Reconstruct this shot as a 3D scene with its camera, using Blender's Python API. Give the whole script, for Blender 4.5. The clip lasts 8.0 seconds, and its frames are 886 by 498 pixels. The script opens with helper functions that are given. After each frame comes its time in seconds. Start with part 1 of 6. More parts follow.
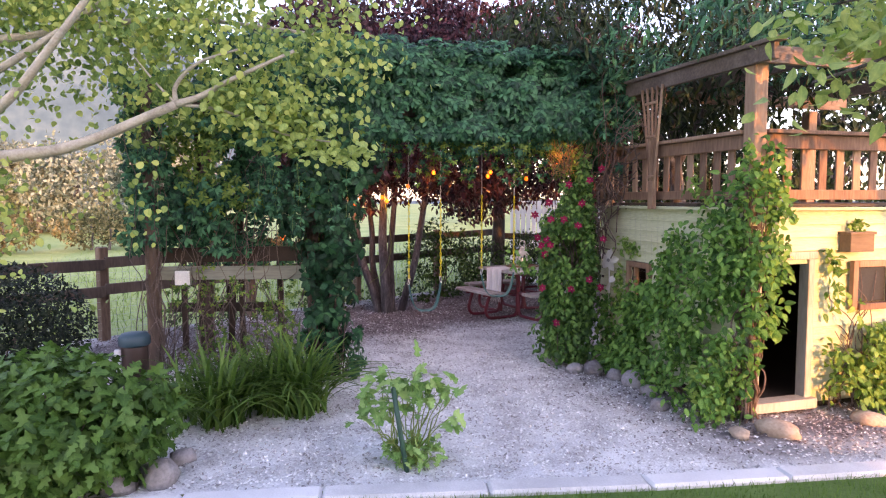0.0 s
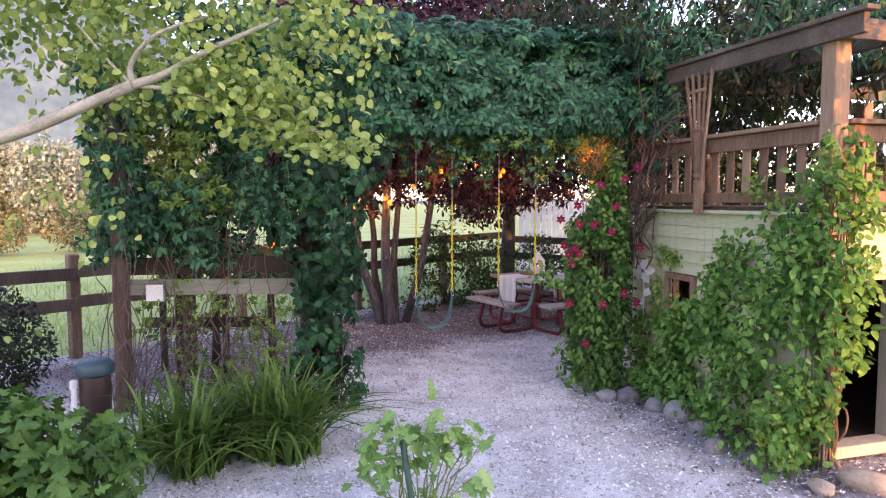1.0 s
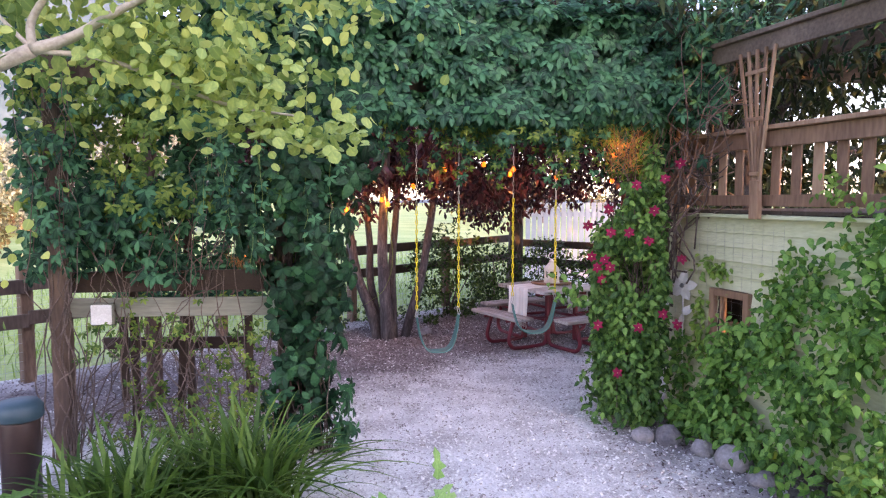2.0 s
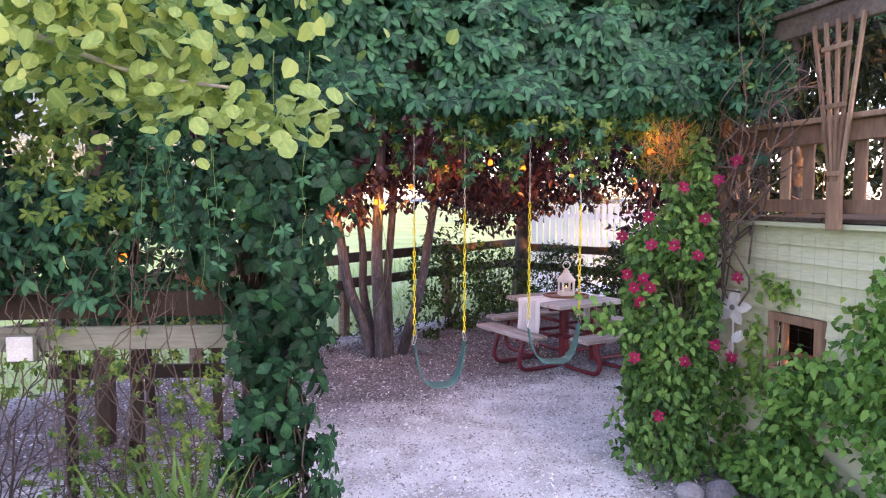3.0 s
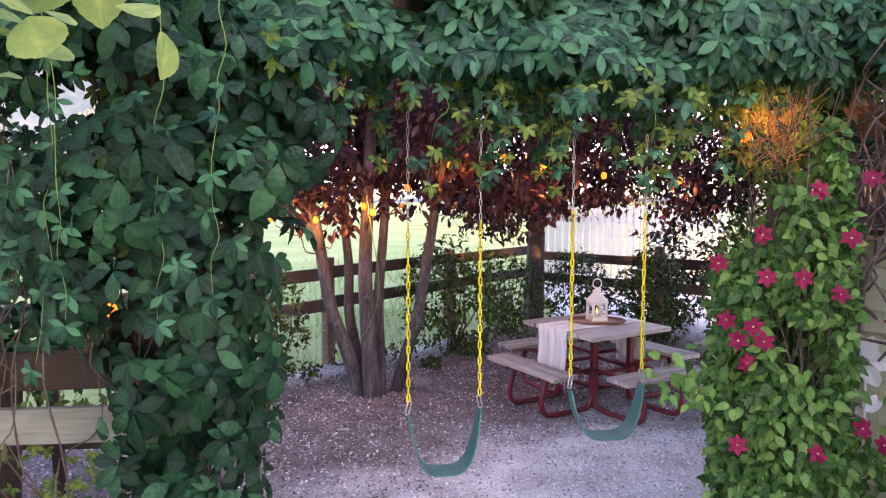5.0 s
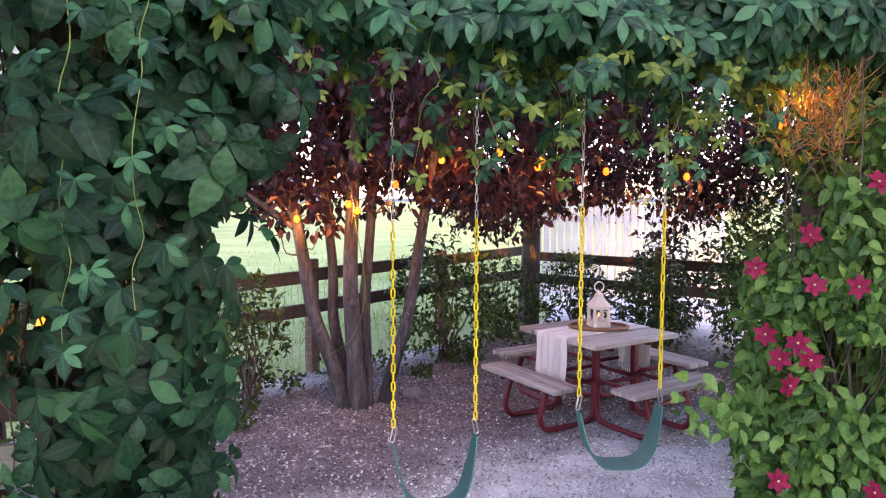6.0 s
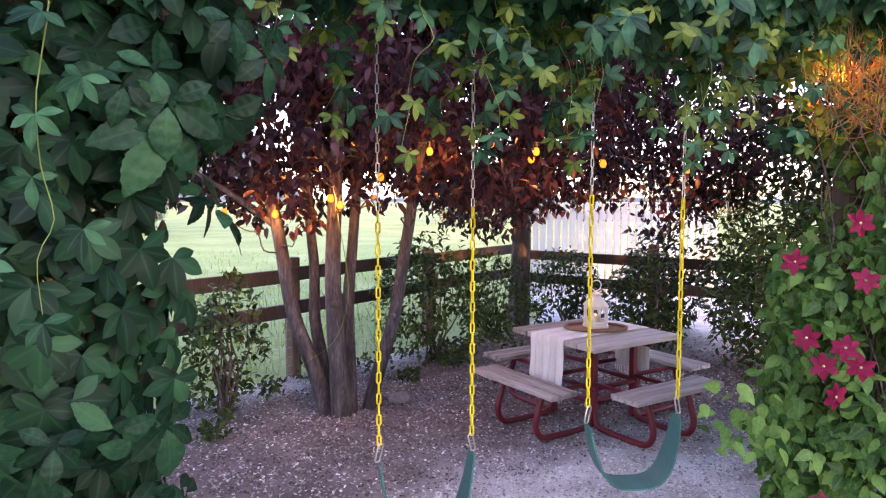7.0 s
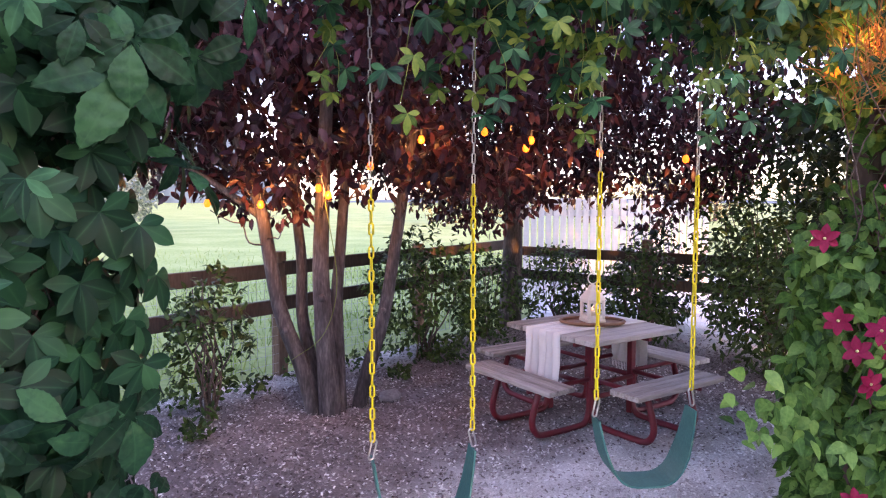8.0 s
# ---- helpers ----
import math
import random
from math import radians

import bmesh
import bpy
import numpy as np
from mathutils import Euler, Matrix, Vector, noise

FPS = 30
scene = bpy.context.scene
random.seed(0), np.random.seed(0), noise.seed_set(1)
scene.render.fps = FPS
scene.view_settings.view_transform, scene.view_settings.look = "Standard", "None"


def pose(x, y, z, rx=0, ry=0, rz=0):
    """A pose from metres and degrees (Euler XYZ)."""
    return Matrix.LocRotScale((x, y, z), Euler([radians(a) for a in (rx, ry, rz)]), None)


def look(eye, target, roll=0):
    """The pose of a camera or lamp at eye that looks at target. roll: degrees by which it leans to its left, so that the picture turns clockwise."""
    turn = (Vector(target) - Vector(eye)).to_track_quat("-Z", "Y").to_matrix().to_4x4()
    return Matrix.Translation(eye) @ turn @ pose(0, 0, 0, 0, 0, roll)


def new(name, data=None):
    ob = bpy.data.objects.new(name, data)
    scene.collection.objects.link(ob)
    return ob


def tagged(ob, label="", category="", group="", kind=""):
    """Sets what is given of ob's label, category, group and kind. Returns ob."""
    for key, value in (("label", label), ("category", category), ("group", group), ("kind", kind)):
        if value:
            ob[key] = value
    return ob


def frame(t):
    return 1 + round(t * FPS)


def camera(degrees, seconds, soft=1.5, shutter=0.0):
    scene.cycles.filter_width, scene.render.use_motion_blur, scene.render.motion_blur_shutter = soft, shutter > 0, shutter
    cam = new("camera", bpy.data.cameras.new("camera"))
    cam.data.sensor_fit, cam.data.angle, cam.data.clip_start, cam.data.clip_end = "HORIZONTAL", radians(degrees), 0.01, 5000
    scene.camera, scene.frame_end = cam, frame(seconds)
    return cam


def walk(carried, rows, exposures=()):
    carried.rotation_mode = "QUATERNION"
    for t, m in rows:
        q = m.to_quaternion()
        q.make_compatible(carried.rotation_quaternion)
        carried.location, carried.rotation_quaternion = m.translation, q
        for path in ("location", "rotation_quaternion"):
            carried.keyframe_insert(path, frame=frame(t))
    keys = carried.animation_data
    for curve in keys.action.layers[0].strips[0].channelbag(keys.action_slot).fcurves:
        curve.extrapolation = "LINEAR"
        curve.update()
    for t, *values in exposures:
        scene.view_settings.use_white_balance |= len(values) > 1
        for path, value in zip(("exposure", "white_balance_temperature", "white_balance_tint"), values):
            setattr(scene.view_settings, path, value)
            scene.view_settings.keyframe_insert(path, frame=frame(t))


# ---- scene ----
cam = camera(66.9, 8.0, soft=1.2)
METRES, EYE, TILT, LEAN, TURN = 5.7, 1.95, 0.0, 0.0, 0.0
ROWS = [
    (0.0, 0.0, 0.0, 0.0, -0.0, -4.18, 0.05),
    (0.5, -0.0133, 0.0833, 0.0033, 0.01, -4.2, 0.02),
    (1.0, -0.0212, 0.1722, 0.005, 0.06, -4.21, 0.02),
    (1.5, -0.0258, 0.2646, 0.0067, 0.08, -4.22, -0.01),
    (3.0, -0.0336, 0.5347, 0.0166, 0.06, -4.33, -0.08),
    (3.5, -0.0363, 0.6209, 0.0194, 0.09, -4.35, -0.12),
    (4.0, -0.0418, 0.6967, 0.0217, 0.1, -4.35, -0.09),
    (4.5, -0.0411, 0.7572, 0.0239, 0.14, -4.36, -0.1),
    (6.0, -0.0392, 0.8919, 0.0189, -0.69, -4.37, -0.12),
    (6.5, -0.0391, 0.9253, 0.0147, -1.25, -4.36, -0.12),
    (7.0, -0.0432, 0.9563, 0.0089, -1.95, -4.36, -0.09),
    (7.5, -0.0472, 0.9816, 0.0003, -2.56, -4.32, -0.09),
    (8.0, -0.0493, 0.9912, -0.0078, -3.03, -4.27, -0.07),
]
walk(cam, [(t, pose(0, 0, EYE, TILT, LEAN, TURN) @ pose(METRES * x, METRES * y, METRES * z, 90 + pitch, roll, yaw)) for t, x, y, z, yaw, pitch, roll in ROWS],
     [(0.0, 2.3, 7400, 41), (3.0, 2.84, 7050, 42), (6.0, 2.86, 7150, 43), (8.0, 2.72, 6900, 45)])

# ---- world, sun, exposure ----
SUN_HEADING, SUN_HEIGHT = (-0.36, 0.933), 6.5
world = bpy.data.worlds.new("evening_sky")
scene.world = world
world.use_nodes = True
wn = world.node_tree
sky = wn.nodes.new("ShaderNodeTexSky")
sky.sky_type, sky.sun_disc = "NISHITA", False
sky.sun_elevation = radians(24)
sky.sun_rotation = math.atan2(-SUN_HEADING[0], -SUN_HEADING[1])
wn.links.new(sky.outputs["Color"], wn.nodes["Background"].inputs["Color"])
wn.nodes["Background"].inputs["Strength"].default_value = 0.15
sun = new("sun", bpy.data.lights.new("sun", "SUN"))
sun.data.energy, sun.data.angle, sun.data.color = 1.5, radians(0.6), (1.0, 0.46, 0.11)
sun.matrix_world = look((0, 0, 0), (SUN_HEADING[0], SUN_HEADING[1], -math.tan(radians(SUN_HEIGHT))))

# ---- materials ----
def mat(name, cols, scale=8.0, rough=0.8, bump=0.3, fine=60.0, stretch=(1, 1, 1), island=0.0, piece=0.0, metal=0.0, glow=None, leaf=0.0, span=(0.28, 0.72), gloss=0.3):
    """A material from two or three colours mixed by coarse and fine noise, with relief."""
    m = bpy.data.materials.new(name)
    m.use_nodes = True
    t = m.node_tree
    n, l = t.nodes, t.links
    b = n["Principled BSDF"]
    co = n.new("ShaderNodeTexCoord")
    mp = n.new("ShaderNodeMapping")
    mp.inputs["Scale"].default_value = stretch
    l.new(co.outputs["Object"], mp.inputs["Vector"])
    a = n.new("ShaderNodeTexNoise")
    a.inputs["Scale"].default_value, a.inputs["Detail"].default_value = scale, 5
    f = n.new("ShaderNodeTexNoise")
    f.inputs["Scale"].default_value, f.inputs["Detail"].default_value = fine, 4
    l.new(mp.outputs[0], a.inputs["Vector"])
    l.new(mp.outputs[0], f.inputs["Vector"])
    mix = n.new("ShaderNodeMath")
    mix.operation = "MULTIPLY_ADD"
    mix.inputs[1].default_value = 0.45
    l.new(f.outputs["Fac"], mix.inputs[0])
    half = n.new("ShaderNodeMath")
    half.operation, half.inputs[1].default_value = "MULTIPLY", 0.55
    l.new(a.outputs["Fac"], half.inputs[0])
    l.new(half.outputs[0], mix.inputs[2])
    last = mix
    for amount, node, out in ((island, "ShaderNodeNewGeometry", "Random Per Island"), (piece, "ShaderNodeObjectInfo", "Random")):
        if amount:
            r = n.new(node)
            s1 = n.new("ShaderNodeMath")
            s1.operation = "SUBTRACT"
            s1.inputs[1].default_value = 0.5
            l.new(r.outputs[out], s1.inputs[0])
            s2 = n.new("ShaderNodeMath")
            s2.operation, s2.inputs[1].default_value = "MULTIPLY_ADD", amount
            l.new(s1.outputs[0], s2.inputs[0])
            l.new(last.outputs[0], s2.inputs[2])
            last = s2
    ramp = n.new("ShaderNodeValToRGB")
    e = ramp.color_ramp.elements
    e[0].position, e[1].position = span
    while len(e) < len(cols):
        e.new(0.5)
    for k, c in enumerate(cols):
        e[k].position = span[0] + (span[1] - span[0]) * k / (len(cols) - 1)
        e[k].color = (*c, 1)
    l.new(last.outputs[0], ramp.inputs[0])
    l.new(ramp.outputs[0], b.inputs["Base Color"])
    b.inputs["Roughness"].default_value, b.inputs["Metallic"].default_value = rough, metal
    if leaf:
        b.inputs["Specular IOR Level"].default_value = gloss
    if bump:
        bp = n.new("ShaderNodeBump")
        bp.inputs["Strength"].default_value, bp.inputs["Distance"].default_value = bump, 0.01
        l.new(f.outputs["Fac"], bp.inputs["Height"])
        l.new(bp.outputs[0], b.inputs["Normal"])
    if leaf:
        va = n.new("ShaderNodeAttribute")
        va.attribute_name = "vein"
        vp = n.new("ShaderNodeMath")
        vp.operation, vp.inputs[1].default_value = "POWER", 9.0
        l.new(va.outputs["Fac"], vp.inputs[0])
        vs = n.new("ShaderNodeMath")
        vs.operation, vs.inputs[1].default_value = "MULTIPLY", 0.3
        l.new(vp.outputs[0], vs.inputs[0])
        vm = n.new("ShaderNodeMix")
        vm.data_type = "RGBA"
        vm.inputs[7].default_value = (*[min(1.0, 1.5 * c + 0.002) for c in cols[-1]], 1)
        l.new(vs.outputs[0], vm.inputs["Factor"])
        l.new(ramp.outputs[0], vm.inputs[6])
        l.new(vm.outputs[2], b.inputs["Base Color"])
        tr = n.new("ShaderNodeBsdfTranslucent")
        l.new(ramp.outputs[0], tr.inputs["Color"])
        ms = n.new("ShaderNodeMixShader")
        ms.inputs[0].default_value = leaf
        l.new(b.outputs[0], ms.inputs[1])
        l.new(tr.outputs[0], ms.inputs[2])
        l.new(ms.outputs[0], n["Material Output"].inputs["Surface"])
    if glow:
        b.inputs["Emission Color"].default_value = (*glow[0], 1)
        b.inputs["Emission Strength"].default_value = glow[1]
    return m


M_LAWN = mat("lawn_turf", [(0.05, 0.12, 0.02), (0.09, 0.18, 0.035), (0.14, 0.23, 0.05)], 0.9, 0.9, 0.5, 40)
M_MEADOW = mat("meadow_grass", [(0.13, 0.23, 0.05), (0.25, 0.34, 0.1), (0.39, 0.44, 0.19)], 0.35, 0.9, 0.8, 9)
M_GRAVEL = mat("pale_gravel", [(0.42, 0.415, 0.405), (0.68, 0.69, 0.68), (0.88, 0.9, 0.89)], 2.6, 0.95, 1.0, 70, span=(0.37, 0.63))
M_CHIP = mat("wood_chip_and_gravel", [(0.24, 0.23, 0.22), (0.57, 0.575, 0.56), (0.87, 0.885, 0.875)], 3, 0.9, 0.2, 60, island=0.5)
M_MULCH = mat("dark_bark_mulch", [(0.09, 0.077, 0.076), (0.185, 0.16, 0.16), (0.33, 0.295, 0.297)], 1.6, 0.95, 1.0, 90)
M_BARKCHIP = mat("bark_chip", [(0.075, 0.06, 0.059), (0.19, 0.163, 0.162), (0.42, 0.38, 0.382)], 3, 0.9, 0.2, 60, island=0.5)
M_CONCRETE = mat("weathered_concrete", [(0.5, 0.51, 0.5), (0.66, 0.67, 0.66), (0.76, 0.77, 0.76)], 5, 0.9, 0.4, 90, piece=0.3)
M_GRASS = mat("lawn_blade", [(0.05, 0.13, 0.015), (0.09, 0.2, 0.03), (0.14, 0.26, 0.05)], 2, 0.6, 0, 30, island=0.4, leaf=0.3)
M_BARK = mat("plum_bark", [(0.03, 0.026, 0.028), (0.08, 0.07, 0.074), (0.19, 0.17, 0.172)], 9, 0.8, 0.9, 45, (1.4, 1.4, 0.3), span=(0.34, 0.66))
M_PALEBARK = mat("pale_smooth_bark", [(0.24, 0.21, 0.17), (0.42, 0.38, 0.31), (0.56, 0.52, 0.44)], 6, 0.8, 0.4, 60)
M_VINEWOOD = mat("dry_vine_stem", [(0.05, 0.035, 0.03), (0.11, 0.08, 0.068), (0.22, 0.17, 0.145)], 8, 0.9, 0.5, 70, island=0.3)
M_TENDRIL = mat("young_green_stem", [(0.13, 0.2, 0.04), (0.22, 0.3, 0.07)], 8, 0.7, 0.0, 30, island=0.3)
M_CREEPER = mat("creeper_leaf", [(0.005, 0.033, 0.02), (0.016, 0.088, 0.045), (0.054, 0.2, 0.095)], 9, 0.5, 0.05, 30, island=0.5, leaf=0.2, gloss=0.2)
# Darker copy of creeper_leaf; the column's shade is put into the colour.
M_CREEPSHADE = mat("shaded_creeper_leaf", [(0.004, 0.028, 0.013), (0.011, 0.066, 0.03), (0.03, 0.125, 0.05)], 1.6, 0.5, 0.05, 9, island=0.45, piece=0.4, leaf=0.18, gloss=0.2)
M_VINEPALE = mat("pale_vine_leaf", [(0.028, 0.105, 0.02), (0.085, 0.24, 0.042), (0.19, 0.39, 0.08)], 9, 0.5, 0.1, 90, island=0.5, leaf=0.3)
M_CREEPYOUNG_LIT = mat("young_and_backlit_creeper_leaf", [(0.035, 0.1, 0.02), (0.09, 0.19, 0.036), (0.2, 0.29, 0.052)], 9, 0.5, 0.1, 90, island=0.5, leaf=0.35)
M_CLEM = mat("clematis_leaf", [(0.018, 0.07, 0.015), (0.062, 0.18, 0.036), (0.155, 0.32, 0.072)], 9, 0.5, 0.1, 90, island=0.5, leaf=0.28)
M_VINE = mat("trumpet_vine_leaf", [(0.055, 0.14, 0.022), (0.14, 0.28, 0.045), (0.26, 0.41, 0.085)], 9, 0.5, 0.1, 90, island=0.5, leaf=0.3)
M_ASPEN = mat("round_tree_leaf", [(0.12, 0.22, 0.058), (0.28, 0.4, 0.11), (0.49, 0.56, 0.15)], 1.5, 0.5, 0.0, 3, island=0.6, leaf=0.35)
M_PLUM = mat("purple_plum_leaf", [(0.016, 0.009, 0.015), (0.043, 0.017, 0.026), (0.105, 0.038, 0.047)], 9, 0.4, 0.0, 90, island=0.5, leaf=0.25)
M_DARKLEAF = mat("dark_shrub_leaf", [(0.008, 0.017, 0.008), (0.018, 0.036, 0.014), (0.034, 0.066, 0.022)], 9, 0.55, 0.0, 90, island=0.5, leaf=0.2)
M_EVERGREEN = mat("evergreen_needle_leaf", [(0.004, 0.009, 0.006), (0.01, 0.02, 0.011), (0.02, 0.036, 0.018)], 9, 0.6, 0.0, 90, island=0.5, leaf=0.12)
M_YOUNG = mat("pale_lobed_leaf", [(0.1, 0.24, 0.06), (0.2, 0.4, 0.11), (0.36, 0.56, 0.19)], 9, 0.5, 0.0, 90, island=0.5, leaf=0.3)
M_ROSELEAF = mat("rose_bush_leaf", [(0.018, 0.042, 0.012), (0.038, 0.085, 0.02), (0.08, 0.15, 0.035)], 9, 0.5, 0.0, 90, island=0.5, leaf=0.28)
M_PEONY = mat("peony_leaf", [(0.035, 0.1, 0.02), (0.07, 0.17, 0.03), (0.11, 0.23, 0.05)], 9, 0.5, 0.0, 90, island=0.5, leaf=0.25)
M_LILY = mat("daylily_blade", [(0.03, 0.09, 0.015), (0.075, 0.17, 0.028), (0.15, 0.27, 0.055)], 4, 0.5, 0.1, 40, piece=0.45, leaf=0.3)
M_FARLEAF = mat("far_tree_leaf", [(0.05, 0.06, 0.025), (0.13, 0.13, 0.055), (0.26, 0.23, 0.11)], 1, 0.8, 0.0, 9, island=0.6, leaf=0.25)
M_WILLOW = mat("silver_willow_leaf", [(0.085, 0.125, 0.1), (0.18, 0.235, 0.18), (0.33, 0.38, 0.3)], 1, 0.8, 0.0, 9, island=0.6, leaf=0.25)
M_PETAL = mat("crimson_petal", [(0.13, 0.002, 0.022), (0.24, 0.004, 0.045), (0.32, 0.008, 0.09)], 9, 0.6, 0.1, 90, island=0.4, leaf=0.2)
M_STAMEN = mat("pale_stamen", [(0.5, 0.45, 0.2), (0.7, 0.6, 0.3)], 9, 0.7, 0)
M_FENCE = mat("brown_stained_wood", [(0.03, 0.022, 0.019), (0.066, 0.049, 0.041), (0.125, 0.096, 0.076)], 3, 0.85, 0.6, 40, (1, 1, 0.2), piece=0.25)
M_POST = mat("old_arbor_post_wood", [(0.035, 0.024, 0.02), (0.08, 0.053, 0.042), (0.16, 0.11, 0.08)], 3, 0.9, 0.7, 40, (1, 1, 0.2))
M_GREYWOOD = mat("weathered_grey_wood", [(0.07, 0.078, 0.06), (0.14, 0.15, 0.12), (0.24, 0.25, 0.205)], 4, 0.85, 0.6, 45, (0.14, 1, 1), piece=0.3)
# Lighter than the rails: sunlight on the posts is mixed into this brown.
M_FPOST = mat("sunlit_fence_post", [(0.07, 0.045, 0.03), (0.15, 0.1, 0.07), (0.27, 0.19, 0.135)], 3, 0.85, 0.7, 40, (1, 1, 0.2))
M_TALLGRASS = mat("tall_meadow_grass", [(0.1, 0.2, 0.03), (0.2, 0.32, 0.07), (0.36, 0.44, 0.14)], 2, 0.7, 0, 30, island=0.5, leaf=0.35)
M_MESH = mat("galvanised_wire", [(0.25, 0.25, 0.25), (0.4, 0.4, 0.4)], 9, 0.5, 0, 60, metal=0.8)
M_WHITEFENCE = mat("white_vinyl", [(0.5, 0.52, 0.53), (0.62, 0.63, 0.63)], 3, 0.5, 0.05, 30)
M_SIDING = mat("faded_green_painted_siding", [(0.36, 0.39, 0.24), (0.5, 0.53, 0.34), (0.6, 0.62, 0.43)], 3, 0.75, 0.5, 50, (0.25, 0.25, 1), piece=0.25)
M_DECK = mat("warm_cedar", [(0.15, 0.082, 0.053), (0.27, 0.158, 0.1), (0.38, 0.245, 0.158)], 3, 0.75, 0.5, 40, (1, 1, 0.2), piece=0.35)
# Weathered grey-brown, with the roof's shade also painted into the tone.
M_BEAM = mat("weathered_shaded_beam", [(0.075, 0.052, 0.04), (0.15, 0.108, 0.082), (0.25, 0.19, 0.15)], 3, 0.8, 0.6, 40, (0.3, 1, 1), piece=0.25)
M_DARKBOARD = mat("dark_deck_board", [(0.05, 0.04, 0.035), (0.1, 0.08, 0.065)], 3, 0.9, 0.5, 40)
M_TRIM = mat("worn_pale_trim", [(0.3, 0.27, 0.22), (0.42, 0.39, 0.33), (0.5, 0.47, 0.41)], 4, 0.8, 0.5, 45, (1, 1, 0.2))
# Near-black: shade indoors and behind the panel is put into this colour.
M_SHADEWOOD = mat("dark_shaded_wood", [(0.03, 0.02, 0.015), (0.06, 0.04, 0.03)], 3, 0.9, 0.3)
M_RED = mat("red_powder_coat", [(0.1, 0.006, 0.014), (0.15, 0.009, 0.02), (0.2, 0.016, 0.03)], 6, 0.42, 0.1, 90)
M_TABLE = mat("weathered_table_plank", [(0.2, 0.18, 0.16), (0.46, 0.425, 0.39), (0.66, 0.63, 0.6)], 6, 0.8, 0.9, 55, (0.1, 1.6, 1), piece=0.3)
M_CLOTH = mat("cream_woven_cotton", [(0.84, 0.82, 0.79), (0.92, 0.9, 0.87)], 8, 0.95, 0.5, 220)
M_CLOTHGREY = mat("pale_grey_woven_stripe", [(0.74, 0.73, 0.71), (0.83, 0.82, 0.8)], 8, 0.95, 0.5, 220)
M_TRAY = mat("turned_wood_tray", [(0.14, 0.065, 0.035), (0.24, 0.12, 0.065), (0.32, 0.18, 0.1)], 4, 0.55, 0.3, 40, (0.3, 1, 1))
M_LANTERN = mat("white_painted_metal", [(0.66, 0.6, 0.52), (0.8, 0.75, 0.68)], 9, 0.5, 0.1, 70)
M_CANDLE = mat("candle_wax", [(0.7, 0.6, 0.45), (0.8, 0.7, 0.55)], 9, 0.6, 0)
M_YELLOW = mat("yellow_plastic_coating", [(0.7, 0.56, 0.008), (0.8, 0.66, 0.015)], 12, 0.42, 0.05, 60)
M_STEEL = mat("zinc_steel", [(0.45, 0.45, 0.45), (0.62, 0.62, 0.62)], 20, 0.35, 0.05, 90, metal=1.0)
M_SEAT = mat("dark_green_rubber", [(0.01, 0.1, 0.095), (0.017, 0.14, 0.13), (0.035, 0.185, 0.17)], 7, 0.55, 0.2, 90)
M_BULB = mat("lit_filament_bulb", [(0.3, 0.08, 0.01), (0.35, 0.1, 0.015)], 4, 0.3, 0, glow=((1.0, 0.125, 0.005), 0.8))
M_FLAME = mat("small_flame", [(1.0, 0.5, 0.15), (1.0, 0.55, 0.2)], 4, 0.3, 0, glow=((1.0, 0.4, 0.1), 1.2))
M_CORD_SHADE = mat("black_cord_and_shade", [(0.012, 0.012, 0.012), (0.025, 0.025, 0.025)], 8, 0.6, 0.1)
M_STONE = mat("grey_field_stone", [(0.13, 0.12, 0.125), (0.25, 0.235, 0.235), (0.38, 0.36, 0.36)], 6, 0.9, 0.7, 45, piece=0.3)
M_WARMSTONE = mat("sandy_stone", [(0.3, 0.22, 0.16), (0.45, 0.35, 0.26), (0.55, 0.45, 0.36)], 6, 0.9, 0.6, 45)
M_BIN = mat("brown_plastic", [(0.035, 0.018, 0.014), (0.055, 0.03, 0.024)], 6, 0.5, 0.1, 60)
M_LID = mat("blue_green_plastic", [(0.02, 0.055, 0.075), (0.035, 0.08, 0.1)], 6, 0.5, 0.1, 60)
M_PIPE = mat("white_pvc", [(0.55, 0.55, 0.55), (0.7, 0.7, 0.7)], 6, 0.5, 0)
M_STAKE = mat("green_coated_metal_stake", [(0.012, 0.06, 0.04), (0.025, 0.09, 0.06)], 8, 0.5, 0.1, 70)
M_FLOWER = mat("white_painted_tin", [(0.66, 0.65, 0.61), (0.8, 0.79, 0.75)], 8, 0.6, 0.2, 60)
M_NEST = mat("dry_straw", [(0.25, 0.12, 0.04), (0.42, 0.22, 0.08), (0.55, 0.33, 0.14)], 8, 0.9, 0, 60, island=0.5)
# Distance haze and shade are mixed into the hill's blue-grey.
M_HILL = mat("haze_painted_hillside", [(0.03, 0.065, 0.09), (0.06, 0.11, 0.14), (0.105, 0.16, 0.185)], 0.03, 1.0, 0, 0.25)
M_SUNBLOCK = mat("plain_sun_block", [(0.45, 0.43, 0.4), (0.52, 0.5, 0.47)], 2, 0.9, 0.3, 40)
M_BOXWOOD = mat("bare_planter_wood", [(0.12, 0.08, 0.05), (0.22, 0.155, 0.1)], 5, 0.8, 0.4, 40, (0.2, 1, 1))


# ---- builders ----
RNG = np.random.default_rng(7)


def empty(name, m, label, category, group="", kind=""):
    ob = new(name)
    ob.empty_display_size = 0.1
    ob.matrix_world = m
    return tagged(ob, label, category, group, kind)


def link_mesh(name, me, material, parent=None, label=""):
    me.materials.append(material)
    ob = new(name, me)
    if parent is not None:
        ob.parent = parent
    if label:
        ob["label"] = label
    return ob


